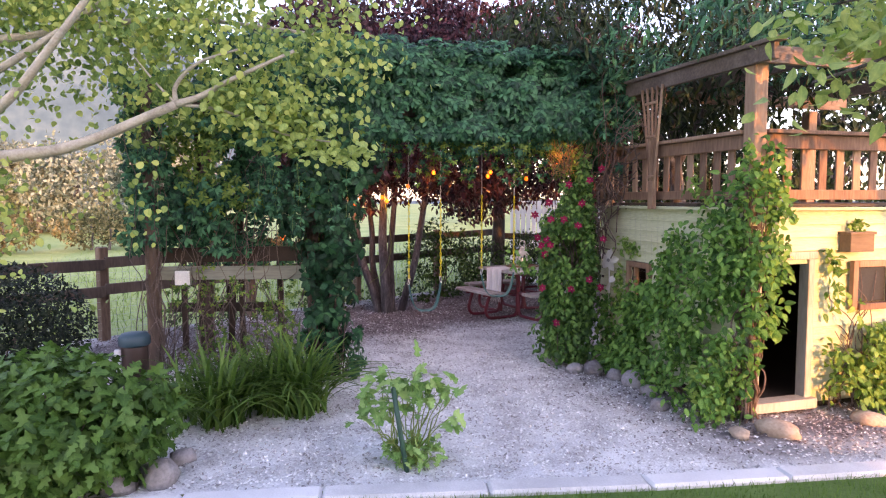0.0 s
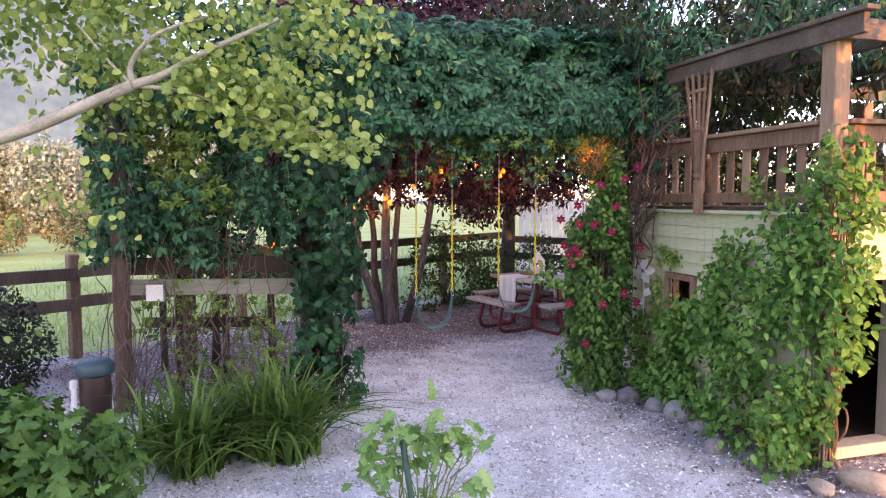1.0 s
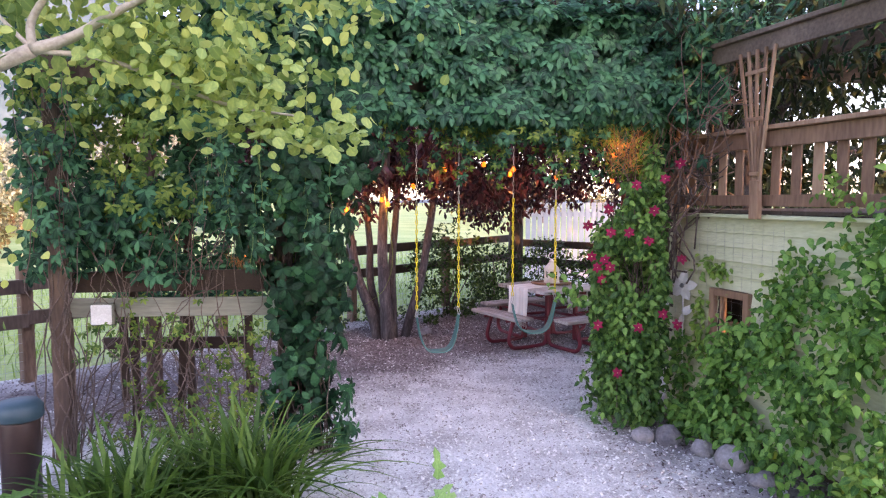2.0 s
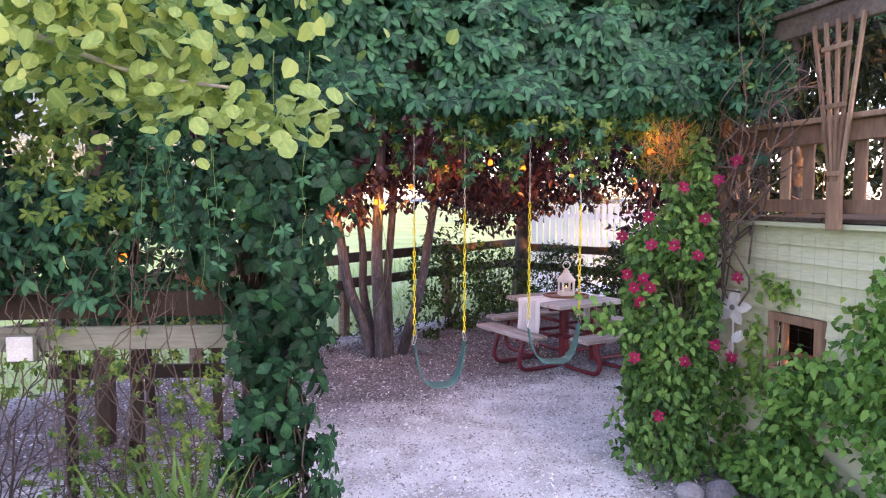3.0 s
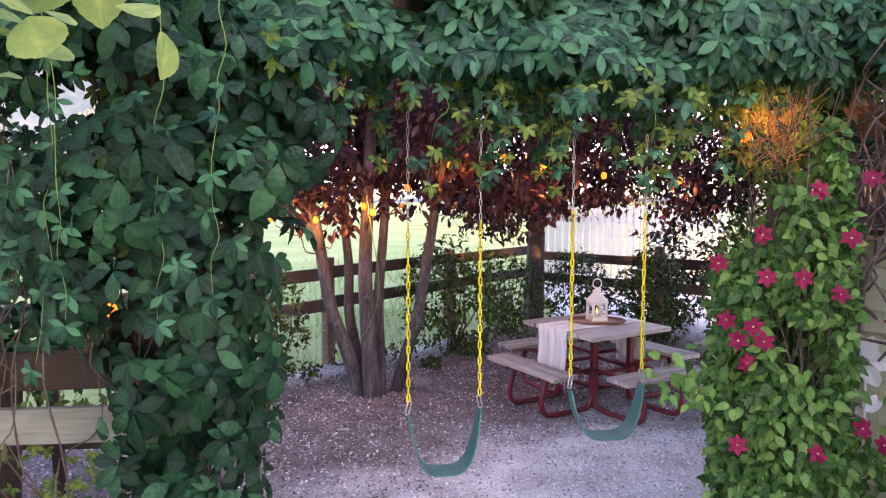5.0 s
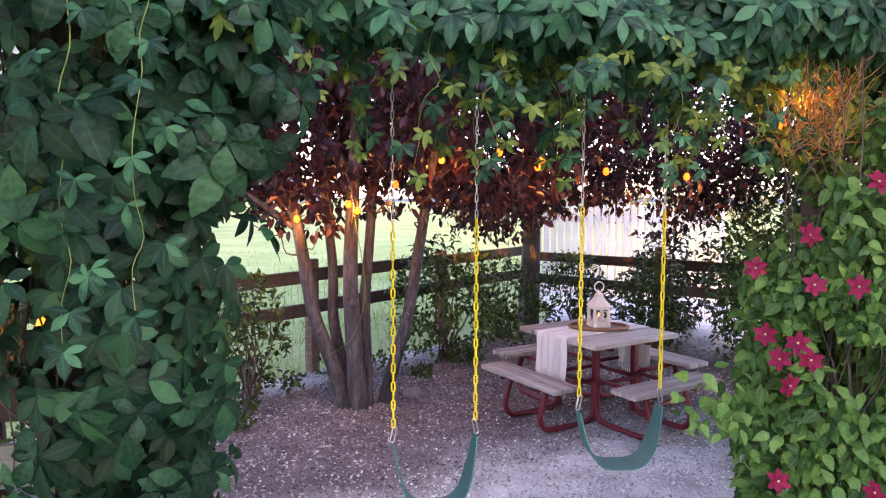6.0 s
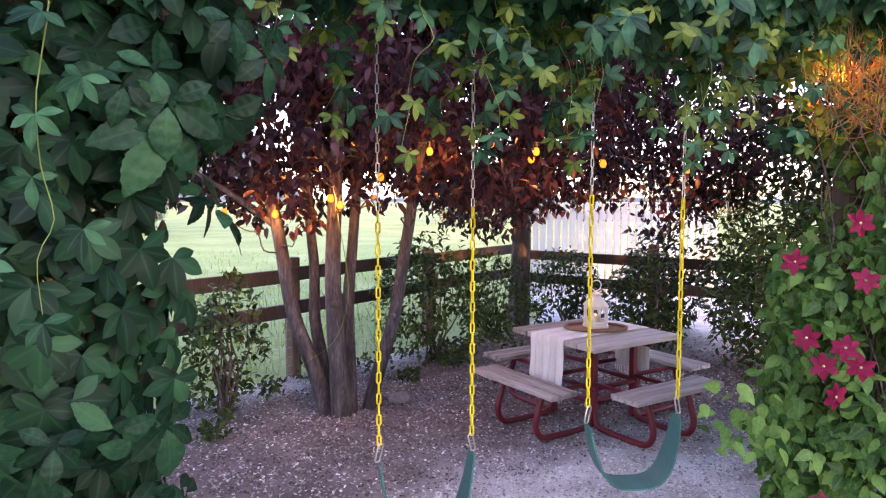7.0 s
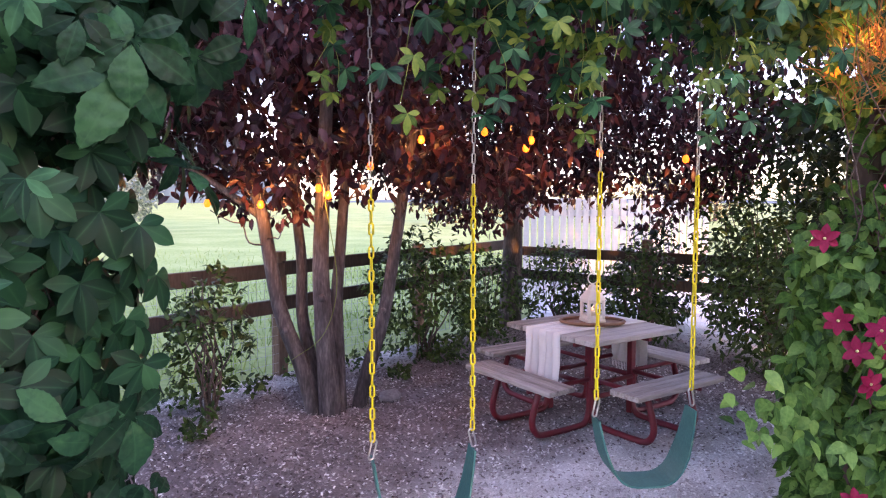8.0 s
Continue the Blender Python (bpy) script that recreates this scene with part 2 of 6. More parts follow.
def part(name, bm, material, parent=None, label="", smooth=False):
    me = bpy.data.meshes.new(name)
    bm.to_mesh(me)
    bm.free()
    if smooth:
        for p in me.polygons:
            p.use_smooth = True
    return link_mesh(name, me, material, parent, label)


def soup(name, verts, faces, material, parent=None, label="", smooth=False):
    """A mesh from arrays; faces all of one size."""
    me = bpy.data.meshes.new(name)
    verts, faces = np.asarray(verts, np.float32), np.asarray(faces, np.int32)
    k = faces.shape[1]
    me.vertices.add(len(verts))
    me.vertices.foreach_set("co", verts.ravel())
    me.loops.add(faces.size)
    me.loops.foreach_set("vertex_index", faces.ravel())
    me.polygons.add(len(faces))
    me.polygons.foreach_set("loop_start", np.arange(0, faces.size, k, dtype=np.int32))
    me.polygons.foreach_set("use_smooth", np.full(len(faces), smooth))
    me.update(calc_edges=True)
    return link_mesh(name, me, material, parent, label)


def box(bm, sx, sy, sz, m=None, bevel=0.004):
    """A bevelled box centred on m."""
    r = bmesh.ops.create_cube(bm, size=1.0, matrix=(m or Matrix()) @ Matrix.Diagonal((sx, sy, sz, 1)))
    if bevel:
        edges = list({e for v in r["verts"] for e in v.link_edges})
        bmesh.ops.bevel(bm, geom=edges, offset=bevel, segments=1, affect="EDGES")
    return bm


def boxed(name, sx, sy, sz, m, material, parent=None, label="", bevel=0.004):
    ob = part(name, box(bmesh.new(), sx, sy, sz, None, bevel), material, parent, label)
    ob.matrix_basis = m
    return ob


def tube(bm, pts, radii, seg=8, cap=True):
    """A tapered tube along points."""
    pts = [Vector(p) for p in pts]
    if not hasattr(radii, "__len__"):
        radii = [radii] * len(pts)
    rings, side = [], None
    for i, p in enumerate(pts):
        d = (pts[min(i + 1, len(pts) - 1)] - pts[max(i - 1, 0)]).normalized()
        if side is None:
            side = d.orthogonal().normalized()
        side = (side - d * side.dot(d)).normalized()
        up = d.cross(side)
        rings.append([bm.verts.new(p + (side * math.cos(a) + up * math.sin(a)) * radii[i]) for a in (2 * math.pi * k / seg for k in range(seg))])
    for a, b in zip(rings, rings[1:]):
        for k in range(seg):
            bm.faces.new((a[k], a[(k + 1) % seg], b[(k + 1) % seg], b[k]))
    if cap:
        bm.faces.new(rings[0][::-1])
        bm.faces.new(rings[-1])
    return bm


def curve_pts(pts, n=8):
    """A smooth run of points through the given ones."""
    P = [Vector(p) for p in pts]
    P = [P[0] * 2 - P[1]] + P + [P[-1] * 2 - P[-2]]
    out = []
    for i in range(1, len(P) - 2):
        for k in range(n):
            t = k / n
            a, b, c, d = P[i - 1], P[i], P[i + 1], P[i + 2]
            out.append(0.5 * ((2 * b) + (c - a) * t + (2 * a - 5 * b + 4 * c - d) * t * t + (3 * b - a - 3 * c + d) * t ** 3))
    out.append(P[-2])
    return out


def lathe(bm, profile, seg=24, m=None):
    rings = [[bm.verts.new((m or Matrix()) @ Vector((r * math.cos(2 * math.pi * k / seg), r * math.sin(2 * math.pi * k / seg), z))) for k in range(seg)] for r, z in profile]
    for a, b in zip(rings, rings[1:]):
        for k in range(seg):
            bm.faces.new((a[k], a[(k + 1) % seg], b[(k + 1) % seg], b[k]))
    bm.faces.new(rings[0][::-1])
    bm.faces.new(rings[-1])
    return bm


def stone_mesh(bm, r, seed, m=None):
    o = bmesh.ops.create_icosphere(bm, subdivisions=2, radius=1.0)
    for v in o["verts"]:
        d = 1 + 0.28 * noise.noise(v.co * 1.3 + Vector((seed * 7.1, seed, 0))) + 0.1 * noise.noise(v.co * 3 + Vector((seed, 0, 3)))
        v.co = (m or Matrix()) @ Vector((v.co.x * r[0] * d, v.co.y * r[1] * d, v.co.z * r[2] * d))
    return bm


# ---- leaves: outlines of (along, half width) on a blade folded at its midrib ----
def blade(outline, fold=0.25, droop=0.2):
    """Vertices and triangles of a leaf of length 1 along +y with its top to +z."""
    v = [(0, y, -droop * y * y) for y, w in outline]
    n = len(outline)
    f = []
    for s in (1, -1):
        off = len(v)
        v += [(s * w, y, fold * w - droop * y * y) for y, w in outline]
        for i in range(n - 1):
            quad = (i, off + i, off + i + 1, i + 1)
            a, b, c, d = quad if s > 0 else quad[::-1]
            f += [(a, b, c), (a, c, d)]
    v, f = np.array(v, float), np.array(f)
    area = [np.linalg.norm(np.cross(v[b] - v[a], v[c] - v[a])) > 1e-6 for a, b, c in f]
    return v, f[np.array(area)]


def outline(n, wide, peak, sharp=0.9):
    """A rounded leaf outline of n steps, widest at the given share of its length."""
    k = math.log(0.5) / math.log(peak)
    return [(i / n, wide * max(0.0, math.sin(math.pi * (i / n) ** k)) ** sharp if 0 < i < n else 0.0) for i in range(n + 1)]


LEAF_CREEPER = blade(outline(6, 0.215, 0.56), 0.14, 0.32)
LEAF_OVATE = blade(outline(6, 0.27, 0.36), 0.14, 0.2)
LEAF_BROAD = blade([(0, 0.0), (0.12, 0.15), (0.35, 0.27), (0.6, 0.23), (0.85, 0.09), (1, 0.0)], 0.2, 0.28)
LEAF_PLUM = blade([(0, 0.0), (0.3, 0.22), (0.65, 0.2), (1, 0.0)], 0.2, 0.25)
LEAF_ROUND = blade([(0, 0.0), (0.08, 0.27), (0.38, 0.42), (0.72, 0.33), (0.9, 0.13), (1, 0.0)], 0.18, 0.15)
LEAF_SMALL = blade([(0, 0.0), (0.4, 0.26), (1, 0.0)], 0.2, 0.2)
LEAF_LANCE = blade([(0, 0.0), (0.3, 0.12), (0.65, 0.1), (1, 0.0)], 0.25, 0.3)
LEAF_LOBED = blade([(0, 0.02), (0.1, 0.34), (0.3, 0.16), (0.42, 0.42), (0.58, 0.16), (0.8, 0.2), (1, 0.0)], 0.2, 0.2)


def unit(a):
    return a / np.maximum(np.linalg.norm(a, axis=1, keepdims=True), 1e-9)


def scatter(name, shape, at, tip, top, size, material, parent=None, label=""):
    """Leaves of one shape at many places: tip is the way the blade points, top the way its face looks."""
    v, f = shape
    tip = unit(tip)
    side = unit(np.cross(tip, top))
    face = np.cross(side, tip)
    n = len(at)
    size = np.broadcast_to(np.asarray(size, float), (n,))
    w = (side[:, None] * v[None, :, :1] + tip[:, None] * v[None, :, 1:2] + face[:, None] * v[None, :, 2:]) * size[:, None, None] + at[:, None]
    idx = (f[None] + (np.arange(n) * len(v))[:, None, None]).reshape(-1, 3)
    ob = soup(name, w.reshape(-1, 3), idx, material, parent, label)
    ob["kind"] = "stuff"
    rib = np.zeros(len(v), np.float32)
    rib[:len(v) // 3] = 1.0
    if len(f) > 4:
        ob.data.attributes.new("vein", "FLOAT", "POINT").data.foreach_set("value", np.tile(rib, n))
    ob.data.polygons.foreach_set("use_smooth", np.full(len(ob.data.polygons), len(f) > 4))
    return ob


def rand_dirs(n, bias=(0, 0, 0), spread=1.0):
    return unit(RNG.normal(size=(n, 3)) * spread + np.asarray(bias))


def palmate(name, at, out, size, material, parent=None, label="", count=5, shape=None, fan=52):
    """Five-fingered leaves: leaflets fan out from each place, hanging with their faces to the way out."""
    n = len(at)
    out = unit(np.broadcast_to(out, (n, 3)) + RNG.normal(size=(n, 3)) * 0.26)
    down = np.array([0, 0, -1.0]) + RNG.normal(size=(n, 3)) * 0.35
    down = unit(down - out * np.sum(down * out, 1, keepdims=True))
    side = np.cross(out, down)
    P, T, F, S = [], [], [], []
    for k in range(count):
        a = radians((k - (count - 1) / 2) * fan) + RNG.normal(size=n) * 0.12
        t = down * np.cos(a)[:, None] + side * np.sin(a)[:, None] + out * 0.15
        P.append(at)
        T.append(t)
        F.append(out + RNG.normal(size=(n, 3)) * 0.15)
        S.append(size * (1 - 0.13 * abs(k - (count - 1) / 2)) * RNG.uniform(0.85, 1.1, n))
    return scatter(name, shape or LEAF_CREEPER, np.concatenate(P), np.concatenate(T), np.concatenate(F), np.concatenate(S), material, parent, label)


def clumpy(at, scale, keep, seed=0.0):
    """Thins places in clumps, so that the mass gets gaps."""
    k = [noise.noise(Vector(p) * scale + Vector((seed, seed * 2, 0))) for p in at.tolist()]
    return at[np.array(k) > keep]


def in_box(n, lo, hi):
    return RNG.uniform(lo, hi, (n, 3))


def in_ball(n, c, r, shell=0.45):
    d = unit(RNG.normal(size=(n, 3)))
    return np.asarray(c) + d * np.asarray(r) * (RNG.uniform(shell ** 3, 1, (n, 1)) ** (1 / 3))


def along(n, a, b, jitter):
    t = RNG.uniform(0, 1, (n, 1))
    return np.asarray(a) * (1 - t) + np.asarray(b) * t + RNG.normal(size=(n, 3)) * np.asarray(jitter)


def stems(name, runs, radius, material, parent=None, seg=5, label=""):
    """Each run of points becomes a stem of its own."""
    for r in runs:
        r = curve_pts(r, 3) if len(r) > 3 else r
        k = len(r)
        part(name, tube(bmesh.new(), r, [radius * (1 - 0.6 * i / k) for i in range(k)], seg, False), material, parent, label, True)


def wiggle(a, b, n=6, amount=0.06):
    a, b = Vector(a), Vector(b)
    return [a.lerp(b, i / (n - 1)) + Vector(RNG.normal(size=3).tolist()) * (amount if 0 < i < n - 1 else 0) for i in range(n)]


def toothed(outline, teeth=7, depth=0.034):
    """A finer outline with small saw teeth."""
    ys, ws = [q[0] for q in outline], [q[1] for q in outline]
    out = [(0.0, 0.0)]
    for k in range(1, 2 * teeth):
        y = k / (2 * teeth)
        out.append((y + (0.012 if k % 2 else 0), max(0.01, float(np.interp(y, ys, ws)) + (depth / 2 if k % 2 else -depth / 2))))
    return out + [(1.0, 0.0)]


LEAF_DISC = blade(toothed([(0, 0.0), (0.04, 0.2), (0.15, 0.36), (0.35, 0.44), (0.55, 0.43), (0.75, 0.31), (0.9, 0.14), (1, 0.0)], 8, 0.012), 0.16, 0.14)


def cupped(rim, fold, droop, ripple=0.012):
    """A finer blade with two strips on each side of its midrib, gently cupped, with side veins raised."""
    n = len(rim)
    v = [(0, y, -droop * y * y) for y, w in rim]
    f = []
    for sg in (1, -1):
        off = len(v)
        v += [(sg * w * 0.5, y + 0.02, fold * w * 0.62 - droop * y * y + (ripple if i % 4 < 2 else -ripple) * min(1, w * 8)) for i, (y, w) in enumerate(rim)]
        v += [(sg * w, y, fold * w * 0.8 - droop * y * y) for y, w in rim]
        for a0, b0 in ((0, off), (off, off + n)):
            for i in range(n - 1):
                q = (a0 + i, b0 + i, b0 + i + 1, a0 + i + 1)
                a, b, c, d = q if sg > 0 else q[::-1]
                f += [(a, b, c), (a, c, d)]
    v, f = np.array(v, float), np.array(f)
    area = [np.linalg.norm(np.cross(v[b] - v[a], v[c] - v[a])) > 1e-6 for a, b, c in f]
    return v, f[np.array(area)]


LEAFLET = blade(outline(7, 0.265, 0.55), 0.16, 0.28)
LEAFLET_FINE = cupped(toothed(outline(14, 0.27, 0.54), 9, 0.016), 0.2, 0.3)


def leaf_mesh(pieces):
    """One mesh of leaf blades, each given as vertices and triangles, with its midrib marked."""
    V, Fc, rib, off = [], [], [], 0
    for v, f in pieces:
        V.append(v)
        Fc.append(f + off)
        off += len(v)
        k = len(v) // (5 if f is LEAFLET_FINE[1] else 3)
        rib += [1.0] * k + [0.0] * (len(v) - k)
    me = bpy.data.meshes.new("leaf")
    me.from_pydata(np.concatenate(V).tolist(), [], np.concatenate(Fc).tolist())
    me.attributes.new("vein", "FLOAT", "POINT").data.foreach_set("value", rib)
    me.polygons.foreach_set("use_smooth", [True] * len(me.polygons))
    return me


def five_leaf():
    """One five-fingered leaf, hanging down -y with its face to +z."""
    pieces = []
    for k in range(5):
        v, f = LEAFLET_FINE
        a = radians((k - 2) * 56 + RNG.uniform(-7, 7)) + math.pi
        s = (1 - 0.15 * abs(k - 2)) * RNG.uniform(0.85, 1.1)
        c, n = math.cos(a), math.sin(a)
        y = v[:, 1] + 0.1
        pieces.append((np.stack([v[:, 0] * c - y * n, v[:, 0] * n + y * c, v[:, 2] + y * RNG.uniform(-0.3, 0.3) + v[:, 0] * RNG.uniform(-0.5, 0.5)], 1) * s, f))
    return leaf_mesh(pieces)


def one_leaf(shape):
    return leaf_mesh([shape])


def leaf_objects(meshes, material, at, out, size, parent):
    """Leaves as objects of their own that share a few meshes."""
    for me in meshes:
        if not me.materials:
            me.materials.append(material)
    for k in range(len(at)):
        z = (Vector(out[k]).normalized() + Vector(RNG.normal(size=3).tolist()) * 0.24).normalized()
        y = Vector((RNG.normal() * 0.35, RNG.normal() * 0.35, 1))
        y = (y - z * y.dot(z)).normalized()
        x = y.cross(z)
        ob = new("leaf", meshes[k % len(meshes)])
        ob.parent = parent
        m = Matrix((x, y, z)).transposed().to_4x4()
        s = size * RNG.uniform(0.6, 1.2)
        ob.matrix_basis = Matrix.Translation(at[k]) @ m @ Matrix.Diagonal((s, s, s, 1))


def soften(m, other, attribute):
    """Mixes the ramp of another material into m by a mesh attribute."""
    t = m.node_tree
    n, l = t.nodes, t.links
    own = n["Principled BSDF"].inputs["Base Color"].links[0].from_socket
    src = other.node_tree.nodes["Color Ramp"]
    ramp = n.new("ShaderNodeValToRGB")
    while len(ramp.color_ramp.elements) < len(src.color_ramp.elements):
        ramp.color_ramp.elements.new(0.5)
    for e, s in zip(ramp.color_ramp.elements, src.color_ramp.elements):
        e.position, e.color = s.position, s.color
    l.new(n["Color Ramp"].inputs[0].links[0].from_socket, ramp.inputs[0])
    at = n.new("ShaderNodeAttribute")
    at.attribute_name = attribute
    mix = n.new("ShaderNodeMix")
    mix.data_type = "RGBA"
    l.new(at.outputs["Fac"], mix.inputs["Factor"])
    l.new(own, mix.inputs[6])
    l.new(ramp.outputs[0], mix.inputs[7])
    l.new(mix.outputs[2], n["Principled BSDF"].inputs["Base Color"])


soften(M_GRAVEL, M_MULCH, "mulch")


# ---- ground ----
def sheet(name, outline, z, material, label, category, rim=0.0):
    """A flat sheet of fine triangles inside an outline, its rim slightly uneven."""
    bm = bmesh.new()
    pts = curve_pts([(x, y, z) for x, y in outline] + [(outline[0][0], outline[0][1], z)], 6)[:-1]
    vs = [bm.verts.new(p + Vector((noise.noise(p * 3) * rim, noise.noise(p * 3 + Vector((9, 9, 0))) * rim, 0))) for p in pts]
    bm.faces.new(vs)
    bmesh.ops.triangulate(bm, faces=bm.faces[:])
    return tagged(part(name, bm, material), label, category, kind="structure")


bm = bmesh.new()
N = 60
ring = [0, 6, 12, 20, 32, 50, 80, 140, 260, 500, 1200, 3000]
rows = [[bm.verts.new((r * math.cos(2 * math.pi * k / N), 8 + r * math.sin(2 * math.pi * k / N), -0.03 if r < 16 else -0.03 + 0.1 * noise.noise(Vector((r * 0.1, k * 0.7, 0))))) for k in range(N)] for r in ring[1:]]
hub = bm.verts.new((0, 8, -0.03))
for k in range(N):
    bm.faces.new((hub, rows[0][k], rows[0][(k + 1) % N]))
    for a, b in zip(rows, rows[1:]):
        bm.faces.new((a[k], b[k], b[(k + 1) % N], a[(k + 1) % N]))
tagged(part("ground", bm, M_MEADOW), "bright green meadow grass reaching to the horizon", "meadow", kind="structure")

YARD = [(-2.6, 4.27), (-0.8, 4.42), (1.4, 4.60), (3.4, 4.87), (5.5, 5.22), (8.5, 9), (9.0, 14.5), (8.0, 22.0), (2.4, 20.5), (1.75, 16.5), (-0.6, 14.0), (-2.4, 12.2), (-4.4, 10.0), (-6.0, 8.0), (-5.4, 5.6)]
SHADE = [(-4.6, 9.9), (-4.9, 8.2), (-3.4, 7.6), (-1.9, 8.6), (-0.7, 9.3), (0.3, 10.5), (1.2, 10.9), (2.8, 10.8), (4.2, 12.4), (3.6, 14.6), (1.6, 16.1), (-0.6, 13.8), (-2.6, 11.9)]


def inside(p, poly):
    c = False
    for (x1, y1), (x2, y2) in zip(poly, poly[1:] + poly[:1]):
        if (y1 > p[1]) != (y2 > p[1]) and p[0] < (x2 - x1) * (p[1] - y1) / (y2 - y1) + x1:
            c = not c
    return c


def rim_distance(p, poly):
    best = 99.0
    for (x1, y1), (x2, y2) in zip(poly, poly[1:] + poly[:1]):
        dx, dy = x2 - x1, y2 - y1
        t = max(0, min(1, ((p[0] - x1) * dx + (p[1] - y1) * dy) / (dx * dx + dy * dy)))
        best = min(best, math.hypot(x1 + t * dx - p[0], y1 + t * dy - p[1]))
    return best if inside(p, poly) else -best


BED = [(1.75, 8.1), (1.45, 7.6), (1.75, 7.0), (1.9, 6.3), (2.15, 5.55), (2.6, 5.2), (3.6, 5.32), (5.2, 5.55), (5.2, 6.4), (2.9, 6.1), (2.4, 8.2)]


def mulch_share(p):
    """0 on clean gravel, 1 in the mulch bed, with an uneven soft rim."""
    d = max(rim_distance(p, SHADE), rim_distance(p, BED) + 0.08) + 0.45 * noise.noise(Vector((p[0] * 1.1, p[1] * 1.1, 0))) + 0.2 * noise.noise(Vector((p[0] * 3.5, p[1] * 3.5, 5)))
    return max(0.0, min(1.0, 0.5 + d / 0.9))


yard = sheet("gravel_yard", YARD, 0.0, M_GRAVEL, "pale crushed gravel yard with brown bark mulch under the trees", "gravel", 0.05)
me = yard.data
bm = bmesh.new()
bm.from_mesh(me)
for axis, lo, hi in ((0, -6, 9), (1, 4, 22)):
    n = int((hi - lo) / 0.15)
    for k in range(n):
        co, no = [0, 0, 0], [0, 0, 0]
        co[axis], no[axis] = lo + k * 0.15, 1
        bmesh.ops.bisect_plane(bm, geom=bm.verts[:] + bm.edges[:] + bm.faces[:], plane_co=co, plane_no=no)
bm.to_mesh(me)
bm.free()
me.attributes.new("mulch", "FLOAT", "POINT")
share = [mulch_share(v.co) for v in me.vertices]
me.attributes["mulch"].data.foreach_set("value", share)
for v in me.vertices:
    v.co.z += 0.014 * noise.noise(v.co * 1.7) - 0.006


CHIP = (np.array([(-0.5, -0.22, 0), (0.5, -0.3, 0.03), (0.42, 0.25, 0), (-0.4, 0.3, 0.05), (0, 0, 0.22)]), np.array([(0, 1, 4), (1, 2, 4), (2, 3, 4), (3, 0, 4)]))


def chips(name, n, size, material, label, lo, hi, bark):
    at = in_box(n, (lo[0], lo[1], 0.002), (hi[0], hi[1], 0.009))
    ok = []
    for q in at.tolist():
        s = mulch_share(q) if inside(q, YARD) else None
        ok.append(s is not None and RNG.uniform() < (s if bark else 1 - 0.8 * s))
    at = at[np.array(ok)]
    m = len(at)
    ob = scatter(name, CHIP, at, rand_dirs(m) * (1, 1, 0.25), np.tile((0, 0, 1.0), (m, 1)) + RNG.normal(size=(m, 3)) * 0.35, RNG.uniform(size * 0.5, size * 1.5, m), material)
    return tagged(ob, label, "gravel", kind="stuff")


chips("gravel_chips", 80000, 0.022, M_CHIP, "loose pale gravel and wood chips on the yard", (-4, 4.4), (4.5, 13), False)
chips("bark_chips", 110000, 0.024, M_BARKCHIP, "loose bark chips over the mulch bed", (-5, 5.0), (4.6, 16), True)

# lawn in front of the edging, and the edging itself
LAWN = [(-9, -9), (12, -9), (12, 5.32), (5.5, 5.00), (3.4, 4.66), (1.4, 4.39), (-0.8, 4.21), (-2.4, 4.02), (-4, 3.52), (-9, 3)]
sheet("lawn", LAWN, -0.004, M_LAWN, "mown green lawn beside the edging", "lawn")
at = in_box(16000, (-1.5, 3.6, -0.004), (4.6, 5.0, 0))
at = at[np.array([inside(p, LAWN) for p in at.tolist()])]
tagged(scatter("lawn_grass", blade([(0, 0.05), (0.5, 0.04), (1, 0.0)], 0.2, 0.3), at, rand_dirs(len(at), (0, 0, 1.6), 0.5), rand_dirs(len(at)), RNG.uniform(0.03, 0.055, len(at)), M_GRASS), "short mown lawn grass", "grass", kind="stuff")
edging = empty("edging", pose(0, 0, 0), "pale concrete edging between gravel and lawn", "edging", kind="structure")
EDGE = [(-2.7, 4.04), (-1.7, 4.19), (-0.8, 4.30), (0.3, 4.39), (1.4, 4.48), (2.4, 4.61), (3.4, 4.75), (4.4, 4.92), (5.4, 5.08)]
for a, b in zip(EDGE, EDGE[1:]):
    dx, dy = b[0] - a[0], b[1] - a[1]
    boxed("kerb", math.hypot(dx, dy) - 0.006, 0.2, 0.16, pose((a[0] + b[0]) / 2, (a[1] + b[1]) / 2, -0.045, 0, 0, math.degrees(math.atan2(dy, dx))), M_CONCRETE, edging, bevel=0.02)

# ---- far hill and added sun-blocking wall behind the walk ----
bm = bmesh.new()
prev = None
for k in range(81):
    a = radians(20 + 150 * k / 80)
    h = 1.5 + (4 + 12 * (k > 42)) * noise.noise(Vector((k * 0.13, 3, 0))) + 165 * min(1, max(0, (k - 42) / 10))
    col = [bm.verts.new((r * math.cos(a), r * math.sin(a), z)) for r, z in ((330, -1), (370, h * 0.45), (430, h * 0.8), (520, h), (560, -1))]
    if prev:
        for i in range(4):
            bm.faces.new((prev[i], col[i], col[i + 1], prev[i + 1]))
    prev = col
tagged(part("backdrop", bm, M_HILL, smooth=True), "hillside beyond the meadow with haze painted in its colour", "hill", kind="structure")
# Unseen wall, added to keep the low sun off the yard.
tagged(boxed("sun_block_wall", 9, 0.3, 9.0, pose(1.95, -4.2, 4.5), M_SUNBLOCK), "unseen plain wall added behind the walk to block the sun", "wall", kind="structure")

